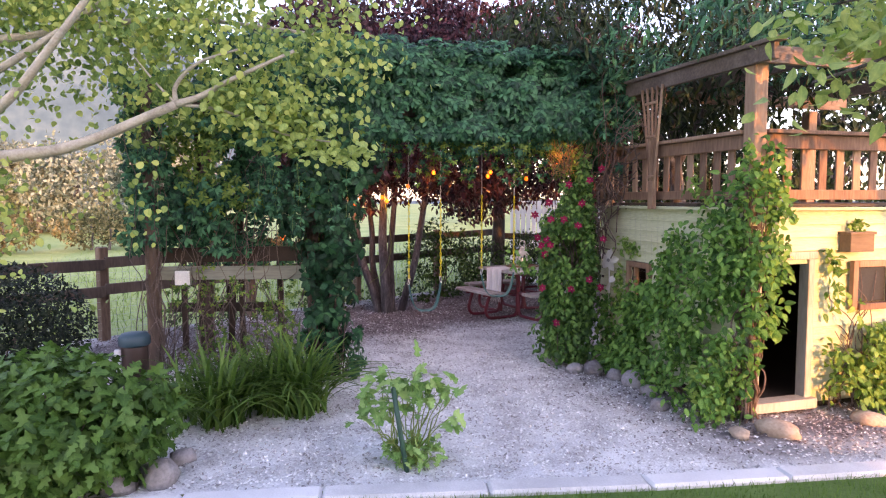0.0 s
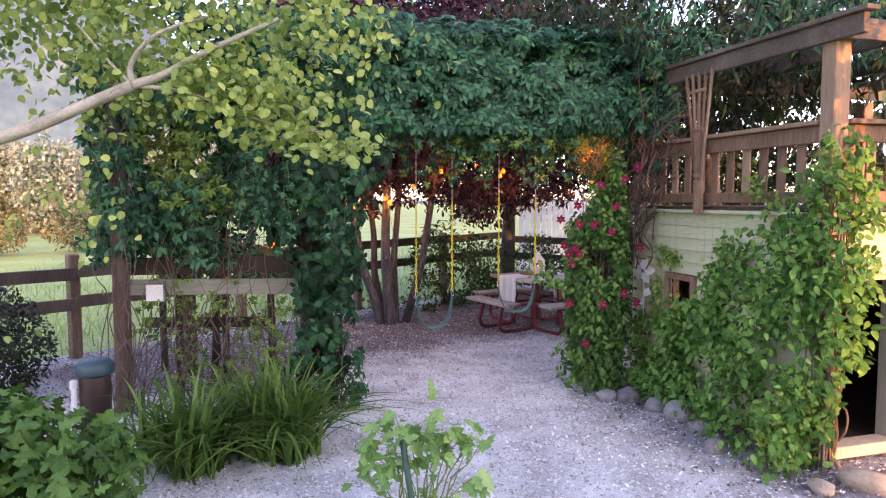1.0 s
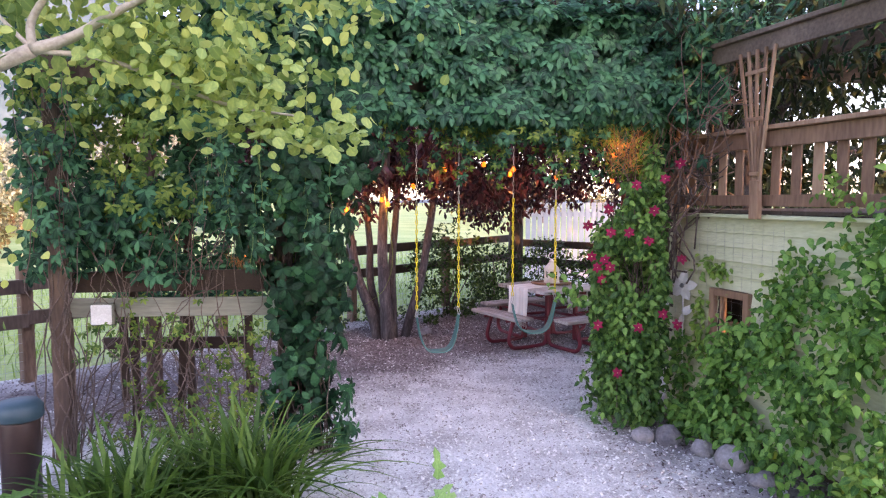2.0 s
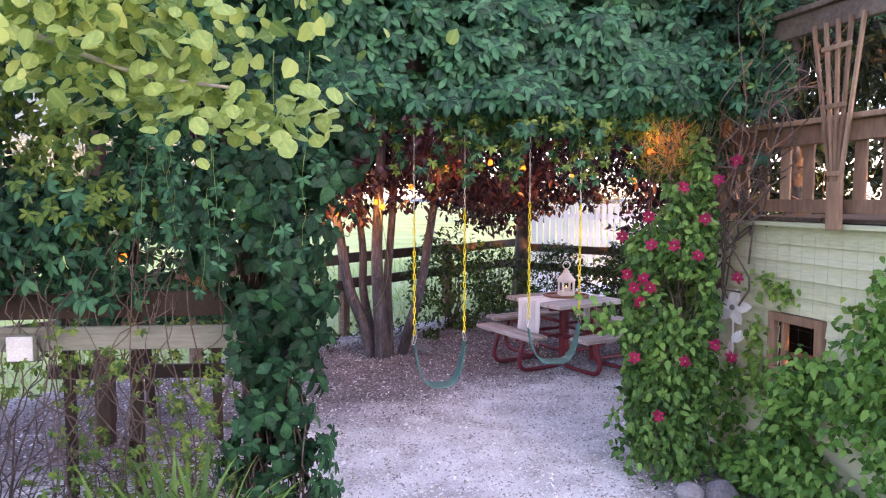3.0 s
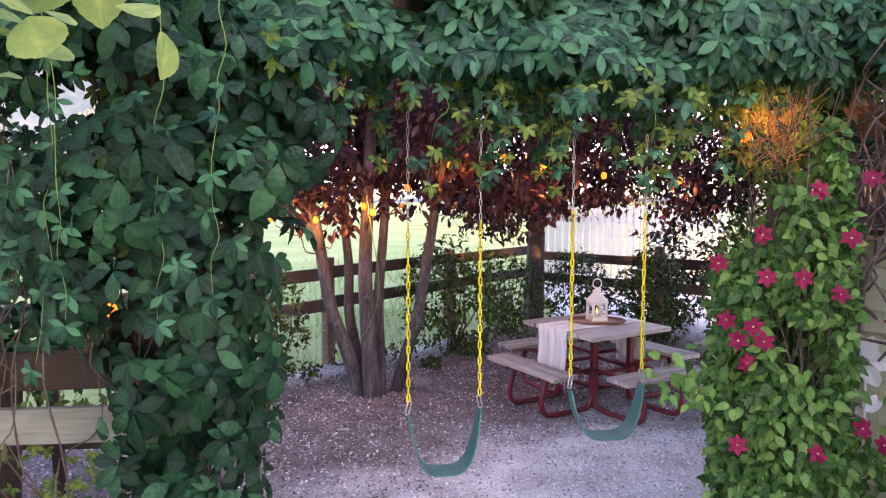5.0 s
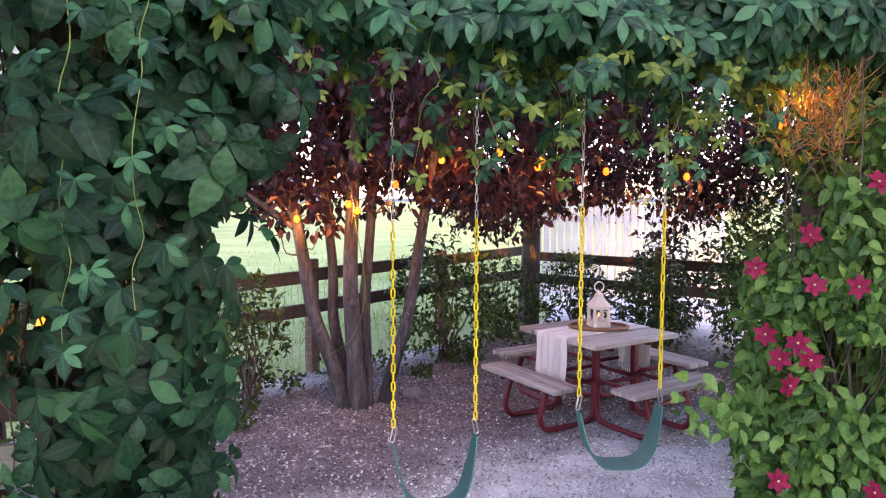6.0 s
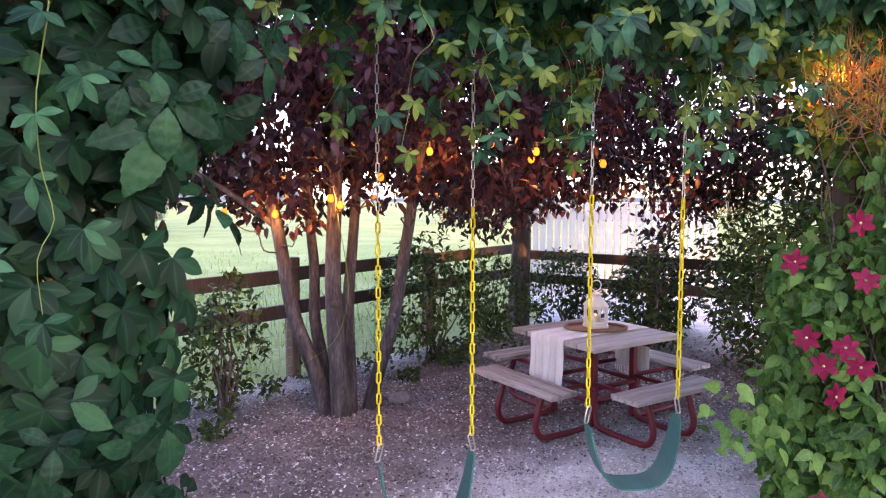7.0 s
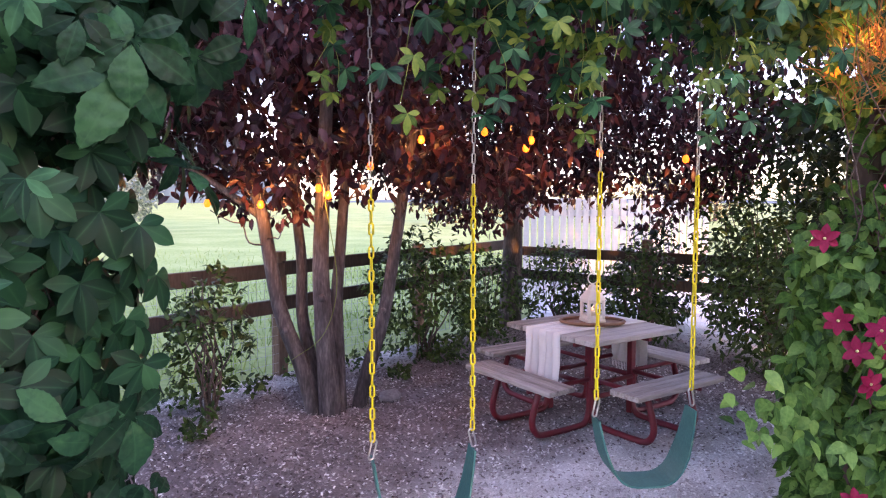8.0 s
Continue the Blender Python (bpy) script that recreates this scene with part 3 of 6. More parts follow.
# ---- post and rail fence round the property ----
def fence(label, pts, h=1.3, wire=True, z_rails=(0.69, 1.07), rise=0.0):
    f = empty("rail_fence", pose(pts[0][0], pts[0][1], 0), label, "fence")
    o = Vector((pts[0][0], pts[0][1], 0))
    post = None
    for k, p in enumerate(pts):
        if post is None:
            bmp = box(bmesh.new(), 0.13, 0.13, h + 0.3, pose(0, 0, h / 2 - 0.15), 0.012)
            post = part("post", bmp, M_FPOST, f)
            ob = post
        else:
            ob = new("post", post.data)
            ob.parent = f
        ob.matrix_basis = pose(p[0] - o.x, p[1] - o.y, 0.02 * (k % 3), 0, 0, 48 + 3 * (k % 2))
    for k, (a, b) in enumerate(zip(pts, pts[1:])):
        d = Vector((b[0] - a[0], b[1] - a[1], 0))
        up = rise * max(0, min(2.0, k - 2.5))
        yaw = math.degrees(math.atan2(d.y, d.x))
        mid = Vector(((a[0] + b[0]) / 2, (a[1] + b[1]) / 2, 0)) - o
        for z in z_rails:
            boxed("rail", d.length, 0.045, 0.15, pose(mid.x, mid.y, z + up, 0, RNG.uniform(-0.5, 0.5), yaw) @ pose(0, -0.085, 0), M_FENCE, f, bevel=0.006)
        if wire:
            bm = bmesh.new()
            n = int(d.length / 0.1)
            for i in range(n):
                box(bm, 0.003, 0.003, 1.15, pose((i + 0.5) * 0.1 - d.length / 2, 0, 0.6), 0)
            for i in range(12):
                box(bm, d.length, 0.003, 0.003, pose(0, 0, 0.04 + i * 0.1), 0)
            w = part("wire_mesh", bm, M_MESH, f, "thin galvanised wire mesh")
            w.matrix_basis = pose(mid.x, mid.y, 0, 0, 0, yaw) @ pose(0, -0.055, 0)
    return f


LA = (Vector((-4.75, 9.3, 0)), Vector((1.4, 16.6, 0)))
STEP = (LA[1] - LA[0]) / 4
fence("dark brown post and rail fence with wire mesh along the meadow", [tuple((LA[0] + STEP * k)[:2]) for k in range(-3, 5)], rise=0.05)
fence("dark brown post and rail fence behind the picnic table", [(1.45, 16.62), (3.2, 15.2), (4.9, 13.8), (6.7, 12.3)], wire=False)

white = empty("picket_fence", pose(2.0, 19.3, 0), "tall white vinyl picket fence beyond the yard", "fence")
picket = None
for k in range(26):
    if picket is None:
        picket = part("picket", box(bmesh.new(), 0.118, 0.025, 1.9, pose(0, 0, 0.97), 0.006), M_WHITEFENCE, white)
        ob = picket
    else:
        ob = new("picket", picket.data)
        ob.parent = white
    ob.matrix_basis = pose(k * 0.15, -0.1 * k * 0.15, 0)
for z in (0.12, 1.62):
    boxed("rail", 3.9, 0.04, 0.12, pose(1.88, -0.155, z, 0, 0, -5.7), M_WHITEFENCE, white)

# ---- playhouse with a deck on its roof ----
HOUSE = pose(2.75, 5.97, 0, 0, 0, 16.7)
house = empty("playhouse", HOUSE, "green clapboard playhouse with a cedar roof deck", "playhouse")
L_FRONT, L_SIDE, H_WALL = 3.2, 2.6, 1.84


def clad_wall(name, length, m, hole=None):
    """A boarded wall along its own x, its outer face towards -y, with one opening."""
    holes = hole or (length, length, 0, 0)
    x0, x1, z0, z1 = holes
    bm = bmesh.new()
    for a, b, c, d in ((0, x0, 0, H_WALL), (x1, length, 0, H_WALL), (x0, x1, 0, z0), (x0, x1, z1, H_WALL)):
        if b - a > 0.01 and d - c > 0.01:
            box(bm, b - a, 0.06, d - c, pose((a + b) / 2, 0.045, (c + d) / 2), 0)
    wall = part(name, bm, M_SHADEWOOD, house)
    wall.matrix_basis = m
    step, cache = 0.119, {}
    for k in range(15):
        z = 0.06 + step * k
        spans = [(0, length)]
        if hole and z + step > z0 + 0.02 and z < z1 - 0.02:
            spans = [(0, x0), (x1, length)]
        for a, b in spans:
            if b - a < 0.02:
                continue
            key = round(b - a, 3)
            if key not in cache:
                bmb = box(bmesh.new(), b - a, 0.014, step + 0.012, pose(0, 0, 0, -8, 0, 0), 0.003)
                me = bpy.data.meshes.new("siding_board")
                bmb.to_mesh(me)
                bmb.free()
                me.materials.append(M_SIDING)
                cache[key] = me
            ob = new("siding_board", cache[key])
            ob.parent = wall
            ob.matrix_basis = pose((a + b) / 2, 0.004, z + step / 2, RNG.uniform(-0.6, 0.6), RNG.uniform(-0.15, 0.15), 0)
    return wall


SIDE = pose(0, L_SIDE, 0, 0, 0, -90)
clad_wall("side_wall", L_SIDE, SIDE, (L_SIDE - 1.90, L_SIDE - 1.55, 0.85, 1.18))
clad_wall("front_wall", L_FRONT, pose(0, 0, 0), (0.09, 0.63, 0.08, 1.37))
clad_wall("back_wall", L_FRONT, pose(L_FRONT, L_SIDE, 0, 0, 0, 180))
clad_wall("end_wall", L_SIDE, pose(L_FRONT, 0, 0, 0, 0, 90))
boxed("floor_slab", L_FRONT - 0.2, L_SIDE - 0.2, 0.05, pose(L_FRONT / 2, L_SIDE / 2, 0.055), M_SHADEWOOD, house)

# door frame, open doorway
frame_part = part("door_frame", box(box(box(bmesh.new(), 0.07, 0.12, 1.36, pose(0.065, 0.02, 0.73), 0.006), 0.07, 0.12, 1.36, pose(0.655, 0.02, 0.73), 0.006), 0.72, 0.13, 0.07, pose(0.36, 0.02, 1.44), 0.006), M_TRIM, house, "worn pale wooden door frame")
boxed("door_sill", 0.7, 0.16, 0.09, pose(0.36, -0.02, 0.075), M_TRIM, house, "worn pale door sill")


def square_window(m, w, h, label):
    win = empty("window_unit", Matrix(), label, "window")
    win.parent = house
    win.matrix_basis = m
    boxed("casing", 0.06, 0.05, h + 0.12, pose(-w / 2 - 0.03, -0.02, 0), M_DECK, win)
    boxed("casing", 0.06, 0.05, h + 0.12, pose(w / 2 + 0.03, -0.02, 0), M_DECK, win)
    boxed("casing", w, 0.05, 0.06, pose(0, -0.02, h / 2 + 0.03), M_DECK, win)
    boxed("sill", w, 0.09, 0.06, pose(0, -0.03, -h / 2 - 0.03), M_DECK, win)
    boxed("reveal", 0.02, 0.06, h, pose(w / 2 - 0.012, 0.05, 0), M_DECK, win)
    boxed("reveal", 0.02, 0.06, h, pose(-w / 2 + 0.012, 0.05, 0), M_DECK, win)
    return win


w1 = square_window(SIDE @ pose(L_SIDE - 1.725, 0, 1.015), 0.35, 0.33, "open square window")
boxed("shelf", 0.3, 0.12, 0.02, pose(0, 0.1, -0.08), M_DECK, w1)
w2 = square_window(pose(1.35, -0.035, 1.15), 0.38, 0.34, "dark square window")
# The wall isn't cut here; a black sheet paints the opening's shade.
boxed("shade_sheet", 0.37, 0.008, 0.33, pose(0, 0.004, 0), M_CORD_SHADE, w2, "black sheet painting the shaded window opening")
for w in (w1, w2):
    del w["category"]

# deck, railing, roof frame
boxed("wall_cap", L_FRONT + 0.1, 0.13, 0.03, pose(L_FRONT / 2, 0.01, 1.865), M_SIDING, house, "faded green cap board")
boxed("wall_cap", 0.13, L_SIDE - 0.12, 0.03, pose(0.01, L_SIDE / 2 + 0.07, 1.865), M_SIDING, house, "faded green cap board")
board = None
for k in range(22):
    y = 0.08 + k * 0.114
    if board is None:
        board = boxed("deck_board", L_FRONT - 0.1, 0.11, 0.03, pose(L_FRONT / 2, y, 1.9), M_DARKBOARD, house)
    else:
        ob = new("deck_board", board.data)
        ob.parent = house
        ob.matrix_basis = pose(L_FRONT / 2, y, 1.9)
for x, y in ((0.02, 0.02), (0.02, L_SIDE - 0.1), (L_FRONT - 0.1, 0.02), (L_FRONT - 0.1, L_SIDE - 0.1)):
    boxed("roof_post", 0.14, 0.14, 1.27, pose(x, y, 2.51), M_DECK, house, bevel=0.01)


def railing(length, m, first):
    rail = part("railing_rail", box(bmesh.new(), length, 0.04, 0.13, pose(length / 2, 0, 2.47), 0.006), M_DECK, house)
    rail.matrix_basis = m
    boxed("cap", length, 0.13, 0.035, pose(length / 2, 0, 2.555), M_DECK, rail)
    boxed("bottom_rail", length, 0.04, 0.09, pose(length / 2, 0, 1.995), M_DECK, rail)
    me = None
    for k in range(int((length - first) / 0.2)):
        if me is None:
            b = boxed("baluster", 0.088, 0.022, 0.5, pose(0, 0, 0), M_DECK, rail)
            me = b.data
        else:
            b = new("baluster", me)
            b.parent = rail
        b.matrix_basis = pose(first + 0.2 * k, 0.031, 2.25, 0, RNG.uniform(-0.8, 0.8), 0)


railing(L_FRONT - 0.28, pose(0.095, 0.0, 0), 0.1)
railing(L_SIDE - 0.28, pose(0.0, L_SIDE - 0.18, 0, 0, 0, -90), 0.1)
for y, z in ((0.0, 3.26), (L_SIDE - 0.1, 3.3)):
    boxed("roof_beam", L_FRONT + 0.5, 0.05, 0.15, pose(L_FRONT / 2 + 0.15, y - 0.1, z - 0.06), M_BEAM, house)
for x in (-0.07, 1.05, 2.1, L_FRONT - 0.05):
    boxed("roof_beam", 0.05, L_SIDE + 0.5, 0.14, pose(x, L_SIDE / 2 - 0.05, 3.19 + 0.15 * (x > 0)), M_BEAM, house)
boxed("roof_beam", 0.12, L_SIDE + 0.6, 0.035, pose(-0.07, L_SIDE / 2 - 0.05, 3.28), M_BEAM, house)

wt = empty("wire_trellis", HOUSE @ pose(-0.03, 1.15, 0.5), "thin wire mesh trellis on the playhouse side wall", "trellis")
for k in range(13):
    part("wire", box(bmesh.new(), 0.001, 0.001, 1.3, pose(0, 0.108 * k, 0.65), 0), M_MESH, wt)
    part("wire", box(bmesh.new(), 0.001, 1.3, 0.001, pose(-0.003, 0.65, 0.05 + 0.1 * k), 0), M_MESH, wt)

# planter on the front wall
planter = empty("wall_planter", HOUSE @ pose(1.12, -0.075, 1.47), "small bare wooden planter box on the playhouse wall", "planter")
boxed("box", 0.28, 0.13, 0.16, pose(0, 0, 0.08), M_BOXWOOD, planter)
boxed("rim", 0.31, 0.15, 0.025, pose(0, 0, 0.172), M_BOXWOOD, planter)
at = in_ball(60, (0, 0, 0.22), (0.1, 0.05, 0.08))
scatter("plant", LEAF_OVATE, at, rand_dirs(60, (0, 0, 0.6)), rand_dirs(60, (0, -0.6, 0.6)), 0.05, M_VINE, planter, "small leafy plant")

# fan trellis leaning on the railing
fan = empty("fan_trellis", HOUSE @ pose(-0.11, 1.37, 1.9, -1, 0, 0), "reddish wooden fan trellis leaning on the deck railing", "trellis")
for k in range(5):
    a = (k - 2) * 0.042
    bm = tube(bmesh.new(), [(0, a * 0.25, 0), (0, a * 0.6, 0.35), (-0.01, a * 2.2, 1.25)], 0.014, 4)
    part("slat", bm, M_DECK, fan)
for z, w in ((0.3, 0.09), (0.72, 0.16), (1.08, 0.22)):
    boxed("crossbar", 0.016, w, 0.03, pose(-0.02, 0, z), M_DECK, fan)
boxed("foot", 0.05, 0.09, 0.3, pose(0.0, 0, 0.1), M_DECK, fan)

# white tin flower on a stake
tin = empty("garden_flower", HOUSE @ pose(-0.08, 2.27, 0) @ pose(0, 0, 0, 0, 0, -70), "white painted tin flower on a thin stake", "garden ornament")
part("stem", tube(bmesh.new(), [(0, 0, 0), (0.01, 0, 0.5), (0, 0, 1.22)], 0.007, 6), M_FLOWER, tin)
for k in range(5):
    v, f = LEAF_ROUND
    p = soup("petal", v * (0.115, 0.13, 0.12), f, M_FLOWER, tin)
    p.modifiers.new("thick", "SOLIDIFY").thickness = 0.003
    p.matrix_basis = pose(0, -0.012, 1.22, 0, k * 72 + 10, 0) @ pose(0, 0, 0.015, 90, 0, 0)
part("centre", lathe(bmesh.new(), [(0.001, 0.0), (0.022, 0.002), (0.018, 0.014), (0.001, 0.018)], 12, pose(0, -0.016, 1.22, 90, 0, 0)), M_MESH, tin)
for z, s in ((0.95, 1), (0.85, -1)):
    v, f = LEAF_OVATE
    p = soup("leaf", v * 0.15, f, M_FLOWER, tin)
    p.modifiers.new("thick", "SOLIDIFY").thickness = 0.003
    p.matrix_basis = pose(0, -0.005, z, 60, s * 35, 0)

# ---- vine arbor ----
arbor = empty("arbor", pose(0, 0, 0), "old dark wooden arbor overgrown with creeper", "arbor")
for x, y, h in ((-3.07, 7.07, 3.2), (-1.42, 7.3, 3.1), (1.66, 8.35, 3.1), (-3.0, 8.5, 3.2)):
    boxed("post", 0.125, 0.125, h + 0.2, pose(x, y, h / 2 - 0.1, 0, 0, 8), M_POST, arbor, bevel=0.012)
for a, b, z in (((-3.3, 7.05), (-1.1, 7.3), 2.95), ((-1.5, 8.25), (1.9, 8.35), 2.85), ((-1.3, 7.3), (1.75, 8.2), 2.95), ((-3.2, 8.5), (-1.0, 8.75), 2.95)):
    dx, dy = b[0] - a[0], b[1] - a[1]
    boxed("beam", math.hypot(dx, dy), 0.09, 0.18, pose((a[0] + b[0]) / 2, (a[1] + b[1]) / 2, z, 0, 0, math.degrees(math.atan2(dy, dx))), M_POST, arbor, bevel=0.01)
for k in range(6):
    boxed("rafter", 0.05, 1.3, 0.12, pose(-3.0 + 0.9 * k, 8.1 + 0.1 * k, 3.1), M_POST, arbor)
boxed("trellis_board", 1.75, 0.04, 0.145, pose(-2.2, 7.2, 1.17, 0, 0.4, 7), M_GREYWOOD, arbor, "weathered grey board")
# Short posts and rail stand unlit; their near-black colour carries that shade.
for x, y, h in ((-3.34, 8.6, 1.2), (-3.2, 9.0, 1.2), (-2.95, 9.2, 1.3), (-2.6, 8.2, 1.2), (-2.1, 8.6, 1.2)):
    boxed("short_post", 0.075, 0.075, h, pose(x, y, h / 2 - 0.03, 0, RNG.uniform(-3, 3), 20), M_SHADEWOOD, arbor)
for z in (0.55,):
    boxed("back_rail", 1.5, 0.04, 0.12, pose(-2.85, 8.75, z, 0, 0, 3), M_SHADEWOOD, arbor)
# Board and thin posts have the same shade painted into their wood.
boxed("trellis_board", 1.75, 0.04, 0.16, pose(-2.2, 7.32, 1.36, 0, -0.3, 7), M_SHADEWOOD, arbor, "dark board with shade in its colour")
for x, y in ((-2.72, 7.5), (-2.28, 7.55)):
    boxed("post", 0.06, 0.06, 3.0, pose(x, y, 1.48, 0, 0, 8), M_SHADEWOOD, arbor)
elec = empty("junction_box", pose(-2.76, 7.08, 1.13, 0, 0, 7), "pale grey plastic outdoor junction box on the arbor board", "junction box")
boxed("body", 0.17, 0.06, 0.17, pose(0, 0, 0), M_GREYWOOD, elec, bevel=0.012)
boxed("cover", 0.15, 0.012, 0.15, pose(0, -0.036, 0), M_CONCRETE, elec)

# creeper over the arbor
creeper = empty("creeper", pose(0, 0, 0), "dense dark green five-leaved creeper covering the arbor", "vine")
OUT = np.array((0.0, -1.0, 0.25))


def front_y(x):
    return 7.12 + (np.clip(x, -1.2, 1.6) + 1.2) * 0.34


def header(n, x0, x1, z0, z1, deep):
    p = in_box(n, (x0, 0, z0), (x1, 1, z1))
    bump = np.array([noise.noise(Vector((q[0] * 1.6, q[2] * 1.9, 4))) + 0.5 * noise.noise(Vector((q[0] * 4, q[2] * 4.5, 9))) for q in p.tolist()])
    p[:, 1] = front_y(p[:, 0]) - 0.16 + p[:, 1] ** 1.5 * deep - 0.2 * bump
    return p


at = clumpy(header(6000, -1.9, 1.75, 2.66, 3.58, 0.5), 3.2, -0.26, 1)
palmate("canopy_leaves", at, OUT, 0.108, M_CREEPER, creeper)
at = in_box(1500, (1.4, 7.75, 2.3), (2.25, 8.6, 3.5))
palmate("corner_leaves", clumpy(at, 1.8, -0.15, 31), (-0.3, -1, 0.3), 0.09, M_CREEPER, creeper)
at = in_box(1600, (-2.6, 7.1, 3.48), (1.9, 8.2, 3.72))
at[:, 1] += (at[:, 0] + 1.2) * 0.25
palmate("roof_leaves", at, (0, -0.5, 1.0), 0.105, M_CREEPER, creeper)
at = clumpy(header(400, -1.0, 1.7, 2.5, 2.78, 0.6), 2.2, -0.05, 3)
palmate("fringe_leaves", at[::2], OUT, 0.082, M_CREEPER, creeper)
palmate("hanging_leaves", at[1::2], OUT, 0.066, M_CREEPYOUNG_LIT, creeper, "fresh yellow-green hanging leaves")
at = in_box(330, (-3.3, 6.85, 1.5), (-2.85, 7.3, 3.3))
palmate("post_leaves", clumpy(at, 2.5, -0.1, 51), OUT, 0.085, M_CREEPER, creeper)
at = clumpy(in_box(520, (-3.0, 6.95, 0.1), (-1.5, 7.5, 1.25)), 2.0, 0.05, 61)
palmate("low_panel_leaves", at, OUT, 0.05, M_CREEPYOUNG_LIT, creeper)
# inner column
def column(n, c, r, shell, keep, seed):
    p = clumpy(in_ball(n, c, r, shell), 2.1, keep, seed)
    p = p[(p[:, 2] > 0.05)]
    p = p[RNG.uniform(size=len(p)) < np.interp(p[:, 2], [0.0, 0.5, 0.9, 1.35, 1.7], [0.9, 0.5, 0.6, 0.65, 1.0])]
    q = np.interp(p[:, 2], [0.0, 0.4, 0.9, 1.3, 1.8], [0.85, 0.8, 0.6, 0.7, 1.0])
    p[:, 0] = c[0] + (p[:, 0] - c[0]) * q + np.interp(p[:, 2], [0.0, 1.2, 1.8, 2.4], [0.13, 0.15, 0.1, 0.03])
    p[:, 1] = c[1] + (p[:, 1] - c[1]) * q
    o = unit((p - np.array(c)) * (1, 1, 0.15) / np.array(r)) + (0, -0.35, 0.25)
    return p, o


at, out = column(1250, (-1.37, 7.25, 1.75), (0.42, 0.42, 1.7), 0.3, -0.2, 5)
palmate("column_leaves", at, out, 0.1, M_CREEPSHADE, creeper, shape=LEAFLET)
at, out = column(430, (-1.35, 7.2, 1.75), (0.5, 0.5, 1.65), 0.93, -0.12, 45)
leaf_objects([five_leaf() for _ in range(8)], M_CREEPSHADE, at, out, 0.132, creeper)
at, out = column(420, (-1.35, 7.15, 0.4), (0.5, 0.42, 0.5), 0.5, -0.2, 6)
palmate("low_leaves", at, out, 0.1, M_CREEPSHADE, creeper)
# leaves hanging inside the column, under the beam
at = clumpy(in_ball(150, (-1.02, 7.3, 2.5), (0.3, 0.24, 0.4), 0.2), 2.4, -0.25, 71)
palmate("hanging_column_leaves", at, OUT, 0.105, M_CREEPSHADE, creeper, shape=LEAFLET)
at = in_ball(30, (-0.98, 7.22, 2.42), (0.36, 0.26, 0.42), 0.85)
leaf_objects([five_leaf() for _ in range(4)], M_CREEPSHADE, at, unit((at - np.array((-1.0, 7.3, 2.4)))) + (0, -0.7, 0.2), 0.12, creeper)
# looser left panel
at = clumpy(in_box(2200, (-3.4, 6.95, 1.4), (-1.5, 7.6, 3.4)), 1.6, 0.03, 8)
palmate("panel_leaves", at, OUT, 0.1, M_CREEPER, creeper)
# Yellow-green here paints low sun shining through the panel's leaves.
at = clumpy(in_box(2200, (-3.3, 6.9, 1.3), (-1.3, 7.5, 3.3)), 1.6, 0.05, 11)
palmate("panel_backlit_leaves", at, OUT, 0.075, M_CREEPYOUNG_LIT, creeper, "yellow-green leaves with backlight in their colour")
at = clumpy(in_box(1300, (-3.3, 8.2, 1.0), (-1.7, 9.0, 3.3)), 1.4, -0.02, 13)
palmate("back_leaves", at, OUT, 0.09, M_CREEPER, creeper)
runs = [wiggle((RNG.uniform(-3.2, -1.5), 7.12 + RNG.uniform(-0.1, 0.2), RNG.uniform(0, 0.1)), (RNG.uniform(-3.2, -1.5), 7.12 + RNG.uniform(-0.1, 0.2), RNG.uniform(1.3, 2.9)), 9, 0.06) for _ in range(40)]
runs += [wiggle((-3.07 + RNG.uniform(-0.15, 0.15), 7.0 + RNG.uniform(-0.1, 0.1), 0), (-3.07 + RNG.uniform(-0.2, 0.2), 7.0 + RNG.uniform(-0.1, 0.1), 3.0), 12, 0.05) for _ in range(16)]
runs += [wiggle((-1.27 + RNG.uniform(-0.2, 0.2), 7.25 + RNG.uniform(-0.12, 0.1), 0), (-1.35 + RNG.uniform(-0.25, 0.25), 7.28 + RNG.uniform(-0.1, 0.1), 2.6), 12, 0.05) for _ in range(34)]
stems("dry_stem", runs, 0.006, M_VINEWOOD, creeper, label="dry brown stem")
runs, P = [], []
for k in range(46):
    x = (-0.3, 0.05, 0.3, 0.6, 1.0, 1.25)[k % 6] + RNG.normal() * 0.15
    y, L, z = float(front_y(x)) + RNG.uniform(-0.1, 0.5), RNG.uniform(0.12, 0.62), 2.74
    r = wiggle((x, y, z), (x + RNG.uniform(-0.1, 0.1), y + RNG.uniform(-0.05, 0.05), z - L), 8, 0.025)
    runs.append(r)
    P += [tuple(q + Vector((RNG.normal() * 0.03, RNG.normal() * 0.02, -0.02))) for q in r[1:]]
loose = len(P)
for k in range(8):
    x, L = RNG.uniform(-1.85, -0.85), RNG.uniform(0.6, 1.5)
    r = wiggle((x, 6.74 + RNG.uniform(-0.05, 0.08), 2.85), (x + RNG.uniform(-0.08, 0.08), 6.7 + RNG.uniform(-0.05, 0.08), 2.85 - L), 12, 0.012)
    runs.append(r)
    P += [tuple(q + Vector((RNG.normal() * 0.03, RNG.normal() * 0.02, -0.02))) for q in r[3:]]
stems("tendril", runs, 0.0022, M_TENDRIL, creeper, label="thin green tendril")
P = np.array(P)
palmate("tendril_leaves", P[:loose:2], OUT, 0.056, M_CREEPYOUNG_LIT, creeper)
palmate("tendril_leaves", np.concatenate([P[1:loose:2], P[loose:]]), OUT, 0.066, M_CREEPER, creeper)

twigs = empty("fallen_twigs", pose(-2.3, 7.3, 0.01), "scatter of dry fallen twigs under the arbor", "twigs")
